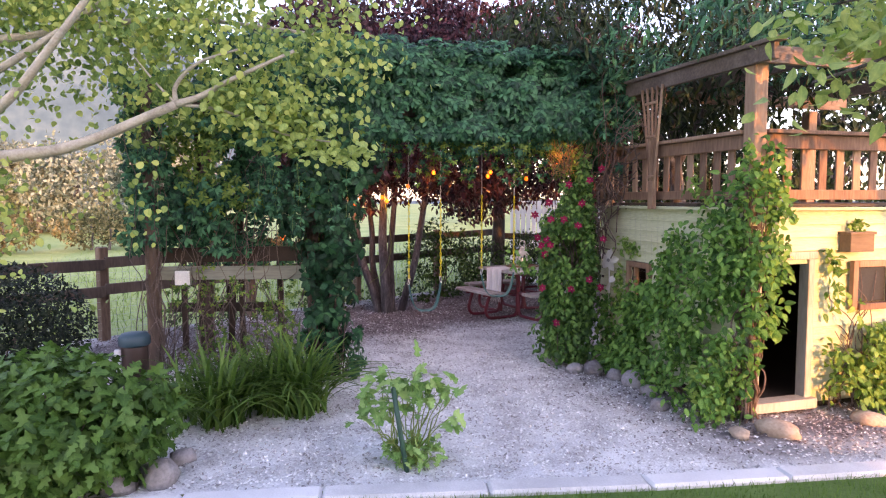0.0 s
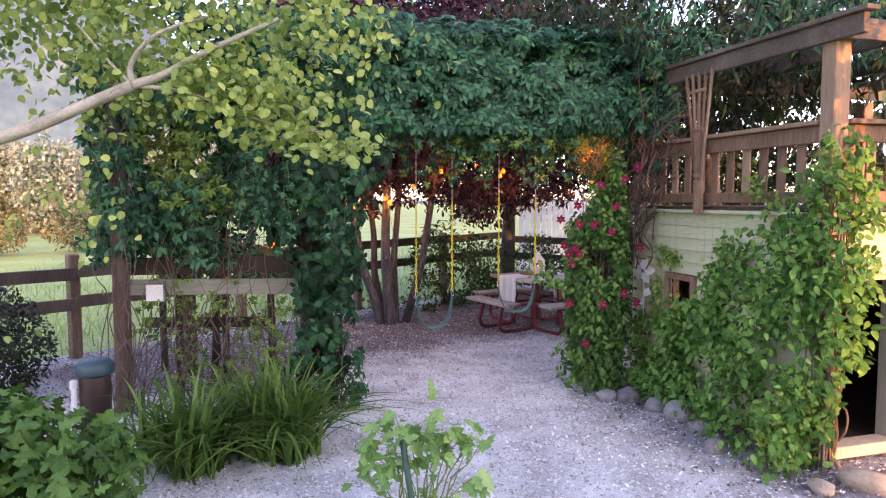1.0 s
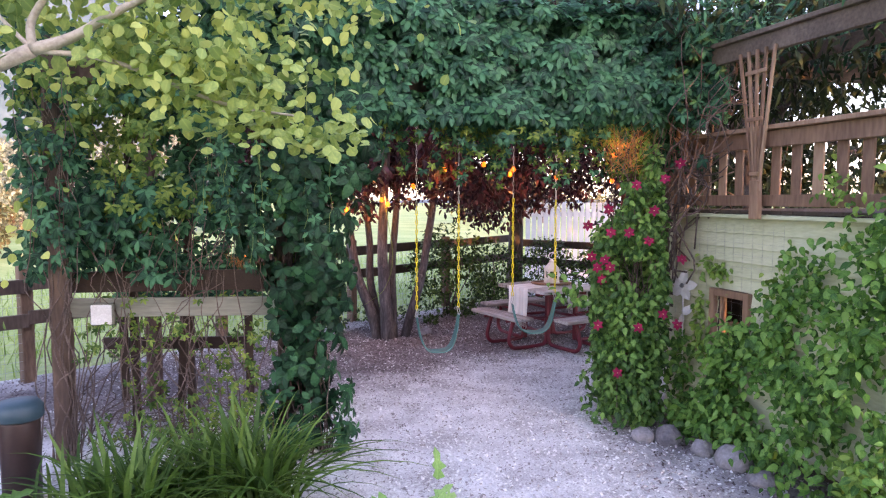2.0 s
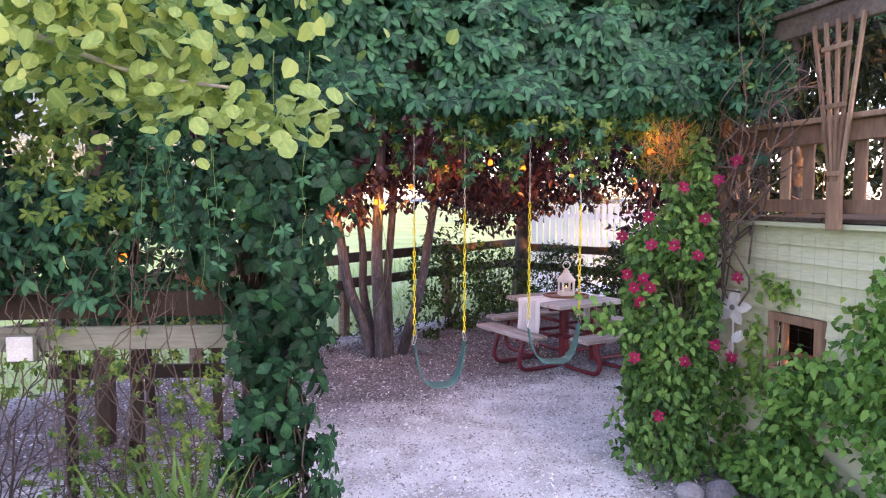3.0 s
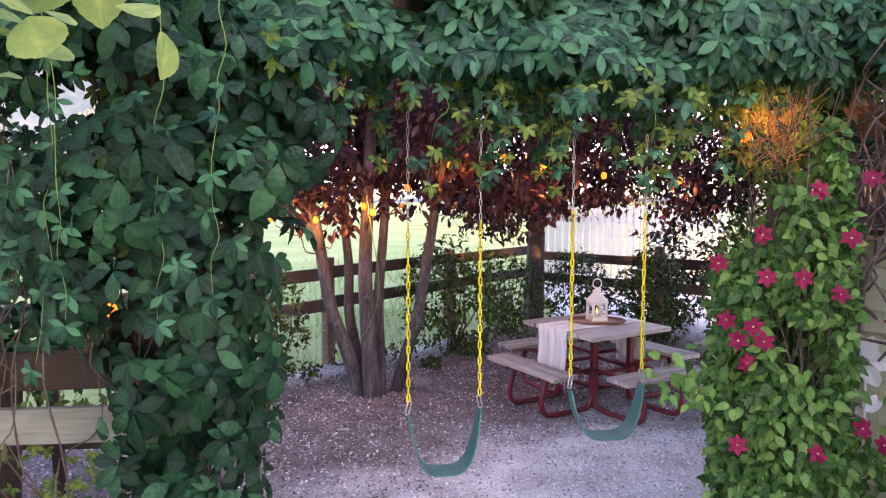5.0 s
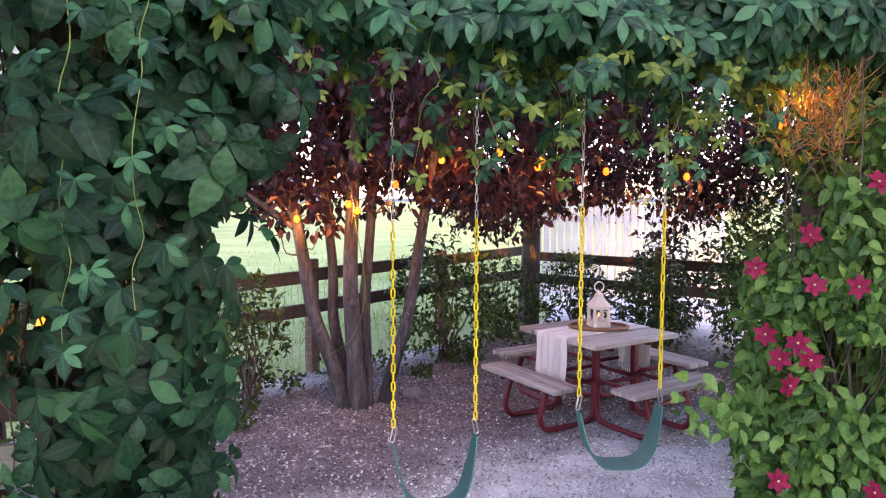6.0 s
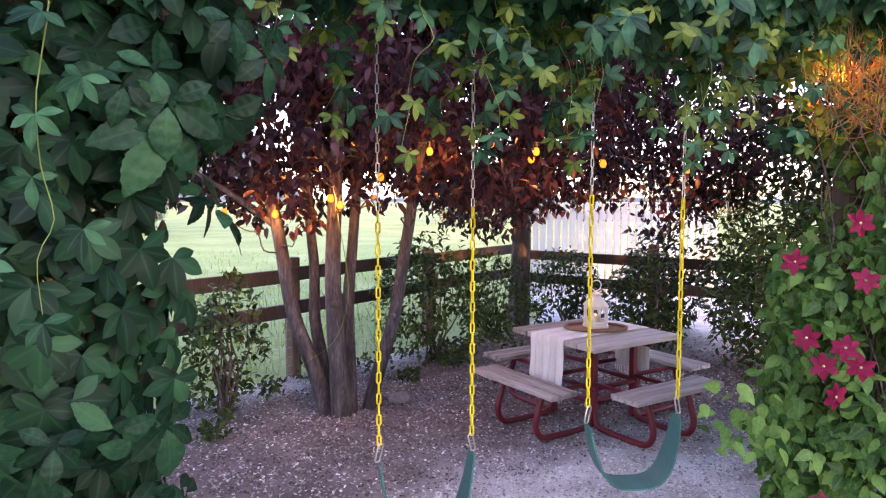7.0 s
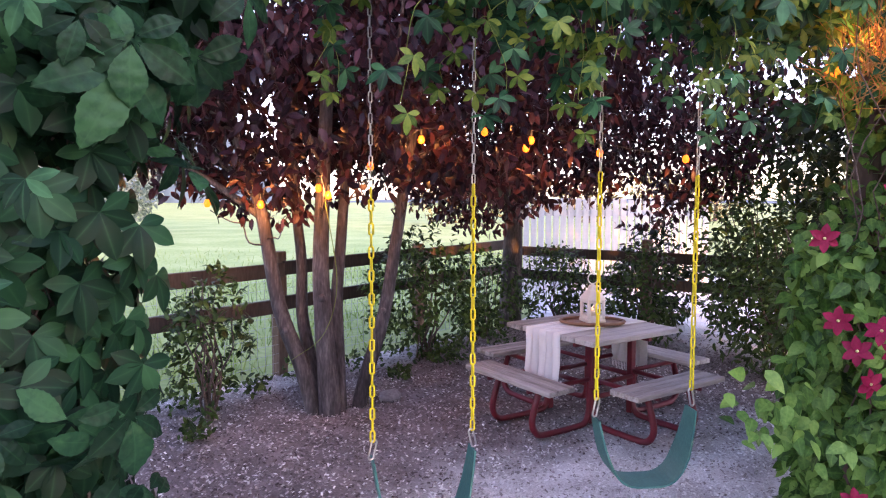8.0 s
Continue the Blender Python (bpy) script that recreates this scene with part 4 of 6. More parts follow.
stems("twig", [wiggle((RNG.uniform(-0.9, 0.9), RNG.uniform(-0.4, 0.9), RNG.uniform(0, 0.03)), (RNG.uniform(-0.9, 0.9), RNG.uniform(-0.4, 0.9), RNG.uniform(0.0, 0.25)), 6, 0.05) for _ in range(70)], 0.004, M_VINEWOOD, twigs, 4)


def weed(x, y, h, n):
    w = empty("weed", pose(x, y, 0), "small green weed at the foot of the fence", "weed", "weeds along the fence")
    at = in_ball(n, (0, 0, h * 0.45), (h * 0.7, h * 0.6, h * 0.5), 0.2)
    at = at[at[:, 2] > 0.01]
    scatter("leaves", LEAF_OVATE, at, rand_dirs(len(at), (0, 0, 0.5)), rand_dirs(len(at), (0, -0.5, 1), 0.5), RNG.uniform(0.04, 0.08, len(at)), M_ROSELEAF, w)


for x, y, h in ((-1.75, 12.1, 0.25), (-1.35, 12.6, 0.35), (-2.35, 11.6, 0.28), (-0.75, 12.9, 0.3), (-0.35, 12.6, 0.2), (0.2, 13.2, 0.32), (-2.9, 11.0, 0.3), (-1.95, 10.9, 0.2), (0.9, 13.9, 0.3), (2.2, 14.4, 0.3), (-3.4, 10.4, 0.3), (-3.9, 9.9, 0.35)):
    weed(x, y, h, 90)

# ---- clematis column ----
clem = empty("clematis", pose(1.49, 7.97, 0), "clematis with crimson blooms climbing a post", "vine")
at = clumpy(in_ball(9500, (0.0, 0.02, 1.25), (0.33, 0.4, 1.7), 0.5), 2.6, -0.26, 2)
at = at[(at[:, 2] > 0.02) & ((np.abs(at[:, 0] + 0.1) > 0.2) | (np.abs(at[:, 2] - 2.45) > 0.3) | (at[:, 1] > 0.2))]
at = np.concatenate([at, along(70, (-0.3, -0.2, 1.15), (-0.72, -0.25, 1.25), (0.05, 0.06, 0.07)), in_ball(420, (-0.02, 0.0, 0.3), (0.42, 0.45, 0.5), 0.5)])
at = at[at[:, 2] > 0.02]
scatter("leaves", LEAF_OVATE, at, rand_dirs(len(at), (-0.2, -0.5, -0.7), 0.7), rand_dirs(len(at), (-0.3, -0.9, 0.9), 0.5), RNG.uniform(0.05, 0.088, len(at)), M_CLEM, clem)
stems("stem", [wiggle((RNG.uniform(-0.2, 0.2), RNG.uniform(-0.2, 0.2), 0), (RNG.uniform(-0.3, 0.3), RNG.uniform(-0.3, 0.2), 2.6), 9, 0.06) for _ in range(16)], 0.005, M_VINEWOOD, clem)


def bloom(x, y, z, s=0.05):
    b = empty("flower", Matrix(), "open crimson six-petalled bloom", "")
    b.parent = clem
    b.matrix_basis = pose(x, y - 0.02, z, 75 + RNG.uniform(-15, 15), 0, -15 + RNG.uniform(-25, 25))
    for k in range(6):
        v, f = LEAF_ROUND
        p = soup("petal", v * (s * 0.72, s, s * RNG.uniform(0.6, 1.6)), f, M_PETAL, b, smooth=True)
        p.matrix_basis = pose(0, 0, 0, RNG.uniform(0, 22), RNG.uniform(-10, 10), k * 60 + RNG.uniform(-10, 10))
    part("stamens", lathe(bmesh.new(), [(0.001, 0), (0.005, 0.006), (0.001, 0.011)], 8), M_STAMEN, b)


for x, z in ((-0.29, 1.92), (-0.08, 2.12), (0.16, 2.17), (0.07, 1.91), (-0.27, 1.73), (-0.13, 1.73), (0.03, 1.66), (-0.43, 1.78), (-0.4, 1.52), (-0.31, 1.5), (-0.36, 1.43), (-0.27, 1.44), (-0.33, 1.33), (0.17, 1.05), (0.31, 0.95), (-0.35, 0.94), (-0.04, 0.94), (0.34, 1.5), (-0.2, 0.55), (0.3, 2.3)):
    y = -0.1 - 0.31 * math.sqrt(max(0.0, 1 - (x / 0.46) ** 2))
    bloom(x, y, z)

def dry_bundle(x, y, z, s, n):
    nest = empty("dry_bundle", pose(x, y, z), "tangle of dry straw-coloured stems lit by a bulb", "dried vine")
    runs = []
    for _ in range(n):
        a, up = RNG.normal() * 0.6, RNG.uniform(0.1, 0.3) * s
        foot = Vector((RNG.normal() * 0.06 * s, RNG.normal() * 0.06 * s, RNG.uniform(-0.22, 0.0) * s))
        runs.append(wiggle(foot, foot + Vector((math.sin(a) * up, RNG.normal() * 0.08 * s, math.cos(a) * up)), 5, 0.014 * s))
    stems("straw", runs, 0.0024, M_NEST, nest, 3)


dry_bundle(1.42, 7.98, 2.47, 1.1, 150)
dry_bundle(-2.55, 7.6, 1.6, 0.9, 60)
dry_bundle(-1.9, 7.65, 1.5, 0.6, 40)

# ---- vines on the playhouse ----
hv = empty("house_vine", HOUSE, "bright green vine climbing the playhouse wall and deck post", "vine")


def wall_vine(n, y0, y1, top, bulge):
    p = in_box(n, (0, y0, 0), (1, y1, 1))
    t = np.array([top(y) for y in p[:, 1]])
    p[:, 2] *= t
    p[:, 0] = -0.06 - p[:, 0] * np.interp(p[:, 1], [-0.2, 0.4, 1.0, 2.3], [bulge, bulge * 0.88, bulge * 0.66, bulge * 0.6]) * (1.05 - 0.75 * p[:, 2] / np.maximum(t, 0.1))
    return p


def vine_top(y):
    return float(np.interp(y, [-0.3, 0.0, 0.25, 0.5, 0.9, 1.3, 1.7, 2.3], [1.4, 2.1, 2.0, 1.95, 1.5, 1.1, 0.72, 0.7])) + 0.1 * math.sin(y * 9)


at = clumpy(wall_vine(8600, -0.25, 2.3, vine_top, 0.62), 2.0, -0.12, 4)
at = at + RNG.normal(size=at.shape) * (0.05, 0.05, 0.08)
at = at[(at[:, 0] < -0.05) & (at[:, 2] > 0.02)]
scatter("wall_leaves", LEAF_OVATE, at, rand_dirs(len(at), (-0.5, -0.3, -0.6), 0.7), rand_dirs(len(at), (-0.7, -0.5, 1.1), 0.45), RNG.uniform(0.045, 0.095, len(at)), M_VINEPALE, hv)
at = np.concatenate([along(130, (-0.08, 2.05, 0.6), (-0.06, 2.0, 1.15), (0.02, 0.07, 0.05)), along(70, (-0.06, 2.08, 1.42), (-0.05, 1.72, 1.38), (0.02, 0.04, 0.05)), along(60, (-0.07, 1.3, 1.2), (-0.05, 1.0, 1.6), (0.02, 0.08, 0.08)), along(50, (-0.1, 0.5, 2.0), (-0.1, 0.75, 2.15), (0.03, 0.08, 0.06))])
scatter("sprig_leaves", LEAF_OVATE, at, rand_dirs(len(at), (-0.4, -0.3, -0.5), 0.6), rand_dirs(len(at), (-1, -0.4, 0.6), 0.4), RNG.uniform(0.04, 0.075, len(at)), M_VINE, hv)
at = clumpy(in_ball(1700, (-0.02, -0.12, 1.5), (0.28, 0.26, 1.1), 0.4), 2.4, -0.25, 9)
scatter("post_leaves", LEAF_OVATE, at, rand_dirs(len(at), (-0.3, -0.6, -0.6), 0.7), rand_dirs(len(at), (-0.5, -1, 0.7), 0.5), RNG.uniform(0.045, 0.095, len(at)), M_VINEPALE, hv)
at = clumpy(in_ball(700, (-0.3, 0.05, 0.35), (0.28, 0.3, 0.4), 0.3), 2.4, -0.25, 19)
scatter("foot_leaves", LEAF_OVATE, at, rand_dirs(len(at), (-0.3, -0.6, -0.3), 0.7), rand_dirs(len(at), (-0.5, -1, 0.7), 0.5), RNG.uniform(0.05, 0.08, len(at)), M_VINE, hv)
stems("stem", [wiggle((-0.1 + RNG.uniform(-0.12, 0.08), -0.12 + RNG.uniform(-0.08, 0.1), 0), (RNG.uniform(-0.15, 0.1), -0.1 + RNG.uniform(-0.05, 0.1), RNG.uniform(1.0, 2.3)), 9, 0.04) for _ in range(30)], 0.011, M_VINEWOOD, hv)
fv = empty("front_vine", HOUSE, "sunlit vine climbing beside the playhouse door", "vine")
at = in_box(2600, (0.78, 0, 0), (2.6, 1, 1))
at[:, 2] *= np.interp(at[:, 0], [0.78, 0.95, 1.1, 1.4, 2.0, 2.6], [1.55, 1.4, 0.85, 0.8, 0.9, 1.3])
at[:, 1] = -0.04 - at[:, 1] * 0.42 * (1.1 - at[:, 2] / 1.5)
at = clumpy(at, 2.2, -0.15, 21)
scatter("leaves", LEAF_OVATE, at, rand_dirs(len(at), (-0.2, -0.6, -0.6), 0.7), rand_dirs(len(at), (0, -1, 0.7), 0.5), RNG.uniform(0.06, 0.1, len(at)), M_VINE, fv)
stems("stem", [wiggle((RNG.uniform(0.8, 1.6), -0.1, 0), (RNG.uniform(0.8, 1.6), -0.04, RNG.uniform(0.5, 1.4)), 7, 0.04) for _ in range(14)], 0.008, M_VINEWOOD, fv)

# ---- swings ----
def torus_link(length, width, r):
    bm = bmesh.new()
    h, w = length / 2 - width / 2, width / 2 - r
    pts = [(w * math.cos(a), 0, (h if math.sin(a) >= 0 else -h) + w * math.sin(a)) for a in (math.pi / 6 * (k + 0.5) for k in range(12))]
    rings = []
    for i, p in enumerate(pts):
        d = (Vector(pts[(i + 1) % 12]) - Vector(pts[i - 1])).normalized()
        n, y = d.cross(Vector((0, 1, 0))), Vector((0, 1, 0))
        rings.append([bm.verts.new(Vector(p) + (n * math.cos(a) + y * math.sin(a)) * r) for a in (math.pi / 3 * k for k in range(6))])
    for i in range(12):
        a, b = rings[i], rings[(i + 1) % 12]
        for k in range(6):
            bm.faces.new((a[k], a[(k + 1) % 6], b[(k + 1) % 6], b[k]))
    me = bpy.data.meshes.new("link")
    bm.to_mesh(me)
    bm.free()
    for p in me.polygons:
        p.use_smooth = True
    return me


LINK_Y, LINK_S, SHACKLE = torus_link(0.052, 0.024, 0.0042), torus_link(0.044, 0.017, 0.0026), torus_link(0.085, 0.03, 0.0042)
LINK_Y.materials.append(M_YELLOW)
LINK_S.materials.append(M_STEEL)
SHACKLE.materials.append(M_STEEL)


def swing(ax, ay, az, bx, by, bz, seat_z, yellow_to, top=2.85):
    s = empty("swing", pose((ax + bx) / 2, (ay + by) / 2, seat_z), "green rubber belt swing on yellow-coated chains", "swing", "swings under the arbor")
    o = Vector(((ax + bx) / 2, (ay + by) / 2, seat_z))
    for x, y, z, lean in ((ax, ay, az, -1), (bx, by, bz, 1)):
        ch = empty("chain", Matrix(), "", "")
        ch.parent = s
        ch.matrix_basis = Matrix.Translation(Vector((x, y, 0)) - o)
        k, zz = 0, z + 0.03
        while zz < top:
            yel = zz < yellow_to
            ob = new("link", LINK_Y if yel else LINK_S)
            ob.parent = ch
            step = 0.0435 if yel else 0.0385
            ob.matrix_basis = pose(0, 0, zz + step / 2, 0, 0, 12 + 90 * (k % 2) + RNG.uniform(-6, 6))
            zz += step
            k += 1
        hook = new("shackle", SHACKLE)
        hook.parent = s
        hook.matrix_basis = Matrix.Translation(Vector((x, y, z)) - o) @ pose(0, 0, 0, 0, -14 * lean, 25)
    # belt: a thick strap that hangs between the shackles
    half = Vector((bx - ax, by - ay, 0)) / 2
    depth = min(az, bz) - seat_z - 0.03
    bm = bmesh.new()
    n, rows = 26, []
    across = Vector((-half.y, half.x, 0)).normalized()
    for i in range(n + 1):
        u = -1 + 2 * i / n
        shape = abs(u) ** 3.6
        p = half * (u * (1.0 + 0.12 * (1 - u * u))) + Vector((0, 0, shape * depth + (bz - az) / 2 * u * shape))
        wide = 0.075 * (1 - 0.4 * max(0, abs(u) - 0.78) / 0.22)
        slope = depth * 3.6 * abs(u) ** 2.6 * (1 if u > 0 else -1)
        nrm = Vector((-half.x * slope, -half.y * slope, half.length_squared)).normalized() if half.length > 0 else Vector((0, 0, 1))
        rows.append([bm.verts.new(p + across * wide * a + nrm * b) for a, b in ((-1, -0.004), (1, -0.004), (1, 0.004), (-1, 0.004))])
    for a, b in zip(rows, rows[1:]):
        for k in range(4):
            bm.faces.new((a[k], a[(k + 1) % 4], b[(k + 1) % 4], b[k]))
    bm.faces.new(rows[0][::-1])
    bm.faces.new(rows[-1])
    part("belt_seat", bm, M_SEAT, s)
    return s


swing(-0.415, 8.13, 0.96, -0.03, 8.2, 0.975, 0.60, 1.92)
swing(0.476, 8.26, 1.07, 0.875, 8.28, 1.10, 0.76, 1.99)

# ---- picnic table ----
TABLE = pose(1.336, 11.44, 0, 0, 0, 31)
TOP = 0.795
table = empty("picnic_table", TABLE, "square picnic table with weathered planks and red tube frame", "picnic table")
for k in range(5):
    boxed("plank", 1.06, 0.202, 0.045, pose(RNG.uniform(-0.006, 0.006), (k - 2) * 0.2115, TOP - 0.022), M_TABLE, table, bevel=0.006)
for side in range(4):
    turn = pose(0, 0, 0, 0, 0, 90 * side)
    seat = empty("bench", Matrix(), "weathered plank bench", "")
    seat.parent = table
    seat.matrix_basis = turn @ pose(0, -0.845, 0)
    for k in (-1, 1):
        boxed("plank", 1.06, 0.135, 0.042, pose(RNG.uniform(-0.008, 0.008), k * 0.071, 0.45), M_TABLE, seat, bevel=0.006)
    for x in (-0.25, 0.25):
        pts = curve_pts([(x, -0.27, 0.41), (x, -0.27, 0.3), (x, -0.27, 0.14), (x, -0.31, 0.045), (x, -0.42, 0.026), (x, -0.7, 0.026), (x, -0.84, 0.045), (x, -0.9, 0.14), (x, -0.87, 0.28), (x, -0.82, 0.42)], 4)
        leg = part("leg", tube(bmesh.new(), pts, 0.027, 8), M_RED, table, smooth=True)
        leg.matrix_basis = turn
    for x in (-0.25, 0.25):
        arm = part("bench_arm", tube(bmesh.new(), [(x, -0.25, 0.405), (x, -0.95, 0.405)], 0.02, 8), M_RED, table, smooth=True)
        arm.matrix_basis = turn
    brace = part("brace", tube(bmesh.new(), [(-0.29, -0.27, 0.36), (0.29, -0.27, 0.36)], 0.022, 8), M_RED, table, smooth=True)
    brace.matrix_basis = turn
    post = boxed("table_post", 0.055, 0.055, 0.72, turn @ pose(0.25, -0.25, TOP - 0.045 - 0.36), M_RED, table)
    boxed("top_rail", 0.9, 0.04, 0.05, turn @ pose(0, -0.25, TOP - 0.072), M_RED, table)

runner = empty("table_runner", TABLE @ pose(0, 0.035, TOP), "cream and pale grey striped table runner with fringe", "table runner")
W = 0.42


def cloth_path():
    """The runner's profile: over one table edge, across the top and down the other."""
    out = [(-0.556, -0.465), (-0.552, -0.36), (-0.55, -0.24), (-0.547, -0.13), (-0.544, -0.04), (-0.534, 0.003)]
    out += [(x, 0.006) for x in (-0.4, -0.2, 0, 0.2, 0.4)]
    return out + [(0.534, 0.003), (0.544, -0.04), (0.547, -0.13), (0.55, -0.26), (0.552, -0.425)]


path = cloth_path()
for k in range(5):
    bm = bmesh.new()
    lo, hi = -W / 2 + W / 5 * k, -W / 2 + W / 5 * (k + 1)
    grid = [[bm.verts.new((x + (0.006 * math.sin(y * 30 + z * 9) * (z < -0.02)) * (-1 if x < 0 else 1), y + 0.01 * math.sin(z * 8) * (z < -0.02), z)) for y in (lo, (lo + hi) / 2, hi)] for x, z in path]
    for a, b in zip(grid, grid[1:]):
        for i in range(2):
            bm.faces.new((a[i], a[i + 1], b[i + 1], b[i]))
    c = part("stripe", bm, M_CLOTH if k % 2 == 0 else M_CLOTHGREY, runner, smooth=True)
    c.modifiers.new("thick", "SOLIDIFY").thickness = 0.003
for end in (0, -1):
    x, z = path[end]
    bm = bmesh.new()
    for k in range(22):
        y = -W / 2 + W * (k + 0.5) / 22
        tube(bm, [(x, y, z), (x + RNG.uniform(-0.006, 0.006), y + RNG.uniform(-0.01, 0.01), z - RNG.uniform(0.055, 0.08))], 0.0024, 4)
    part("fringe", bm, M_CLOTH, runner)

tray = empty("serving_tray", TABLE @ pose(0.04, 0.02, TOP + 0.008, 0, 0, -36), "oval turned wooden tray on the table runner", "tray")
part("base", lathe(bmesh.new(), [(0.19, 0.002), (0.2, 0.008), (0.19, 0.014)], 32), M_TRAY, tray, smooth=True).scale = (1.35, 0.95, 1)
rim = bmesh.new()
tube(rim, [(0.205 * math.cos(2 * math.pi * k / 36), 0.205 * math.sin(2 * math.pi * k / 36), 0.022) for k in range(37)], 0.014, 6)
part("rim", rim, M_TRAY, tray, smooth=True).scale = (1.35, 0.95, 1)

lantern = empty("candle_lantern", TABLE @ pose(0.05, 0.03, TOP + 0.024, 0, 0, -20), "white metal candle lantern with a ring handle on the tray", "lantern")
boxed("base", 0.175, 0.175, 0.03, pose(0, 0, 0.015), M_LANTERN, lantern)
for x in (-0.07, 0.07):
    for y in (-0.07, 0.07):
        boxed("corner_post", 0.026, 0.026, 0.17, pose(x, y, 0.115), M_LANTERN, lantern)
for t in range(4):
    boxed("lower_panel", 0.115, 0.012, 0.03, pose(0, 0, 0, 0, 0, 90 * t) @ pose(0, -0.072, 0.045), M_LANTERN, lantern)
    boxed("upper_panel", 0.115, 0.012, 0.03, pose(0, 0, 0, 0, 0, 90 * t) @ pose(0, -0.072, 0.186), M_LANTERN, lantern)
roof = part("roof", lathe(bmesh.new(), [(0.128, 0.2), (0.118, 0.212), (0.045, 0.29), (0.045, 0.31), (0.03, 0.325), (0.005, 0.335)], 4, pose(0, 0, 0, 0, 0, 45)), M_LANTERN, lantern)
ringb = bmesh.new()
tube(ringb, [(0.048 * math.cos(2 * math.pi * k / 20), 0, 0.385 + 0.048 * math.sin(2 * math.pi * k / 20)) for k in range(21)], 0.006, 6)
part("ring_handle", ringb, M_LANTERN, lantern, smooth=True)
cand = part("candle", lathe(bmesh.new(), [(0.032, 0.03), (0.032, 0.1), (0.026, 0.104), (0.002, 0.1)], 16), M_CANDLE, lantern, smooth=True)
part("flame", lathe(bmesh.new(), [(0.002, 0.104), (0.007, 0.114), (0.001, 0.135)], 8), M_FLAME, cand)

# ---- plum trees ----
BULBS = [(-2.02, 11.6, 1.87), (-1.53, 11.45, 1.86), (-1.04, 11.45, 2.0), (-0.95, 11.4, 1.94), (-0.6, 11.5, 2.19), (-0.16, 11.5, 2.42), (0.4, 11.6, 2.5), (0.77, 11.6, 2.36), (0.82, 11.62, 2.43), (1.435, 11.6, 2.32), (2.22, 11.6, 2.27), (1.42, 8.3, 2.42), (-2.55, 7.95, 1.62), (-1.9, 7.95, 1.52)]
def tree_stems(name, runs, material, parent, seg=10):
    for pts, r0, r1 in runs:
        p = curve_pts(pts, 5)
        part(name, tube(bmesh.new(), p, [r0 + (r1 - r0) * i / (len(p) - 1) for i in range(len(p))], seg), material, parent, smooth=True)


plum = empty("plum_tree", pose(-1.0, 11.6, 0), "multi-stemmed purple-leaved plum tree", "tree", "plum trees")
tree_stems("trunk", [
    ([(-0.1, 0, -0.05), (-0.22, 0, 0.4), (-0.42, 0.02, 0.95), (-0.57, 0.0, 1.85), (-0.8, 0.1, 2.5), (-1.1, 0.2, 3.8)], 0.085, 0.036),
    ([(-0.12, 0.12, -0.05), (-0.17, 0.18, 0.4), (-0.25, 0.22, 0.85), (-0.25, 0.22, 1.35), (-0.31, 0.26, 2.15), (-0.3, 0.3, 4.2)], 0.068, 0.036),
    ([(0.03, -0.05, -0.05), (0.01, -0.06, 0.35), (-0.02, -0.05, 0.8), (-0.045, -0.02, 1.3), (-0.02, 0.0, 2.0), (0.04, 0.05, 3.2), (0.1, 0.1, 4.4)], 0.1, 0.045),
    ([(0.1, 0.06, -0.05), (0.09, 0.08, 0.45), (0.08, 0.1, 1.0), (0.12, 0.1, 1.5), (0.2, 0.1, 2.4), (0.4, 0.2, 4.2)], 0.068, 0.036),
    ([(0.26, 0.15, -0.05), (0.34, 0.15, 0.3), (0.5, 0.15, 0.85), (0.62, 0.18, 1.56), (0.78, 0.2, 2.57), (0.9, 0.2, 3.0), (1.3, 0.3, 4.2)], 0.072, 0.036)], M_BARK, plum)
tree_stems("branch", [
    ([(-0.56, 0.0, 1.75), (-0.95, -0.1, 2.05), (-1.5, -0.2, 2.4)], 0.04, 0.012), ([(-0.58, 0, 1.9), (-1.0, 0.2, 2.3), (-1.6, 0.4, 3.0)], 0.035, 0.012),
    ([(0.72, 0.2, 2.2), (1.2, 0.3, 2.6), (1.7, 0.2, 3.1)], 0.04, 0.012), ([(0.0, 0.0, 2.2), (-0.3, -0.4, 2.8), (-0.5, -0.7, 3.4)], 0.04, 0.012),
    ([(0.3, 0.1, 2.6), (0.6, -0.3, 3.0), (0.7, -0.6, 3.5)], 0.035, 0.012)], M_BARK, plum, 7)


for x, y, z, r in ((-0.02, -0.17, 1.05, 0.03), (-0.35, -0.08, 0.75, 0.024), (0.5, 0.06, 0.9, 0.022)):
    part("knot", stone_mesh(bmesh.new(), (r * 1.2, r * 0.7, r * 1.4), z * 7, pose(x, y, z)), M_BARK, plum, smooth=True)
stems("twig", [wiggle(a, (a[0] + RNG.uniform(-0.45, 0.45), a[1] - RNG.uniform(0.1, 0.5), a[2] + RNG.uniform(0.1, 0.4)), 5, 0.03) for a in [(-0.5, 0, 1.5), (-0.56, 0, 1.8), (-0.3, 0.2, 1.9), (-0.03, -0.05, 1.75), (0.2, 0.05, 1.9), (0.65, 0.15, 1.7), (0.72, 0.15, 2.0), (-0.62, 0, 2.0), (0.0, 0, 2.1)] for _ in range(2)], 0.009, M_BARK, plum)
stems("runner", [curve_pts([(0.02, -0.2, 1.9), (0.12, -0.26, 1.2), (0.0, -0.24, 0.75), (-0.28, -0.2, 0.52)], 5)], 0.005, M_TENDRIL, plum)


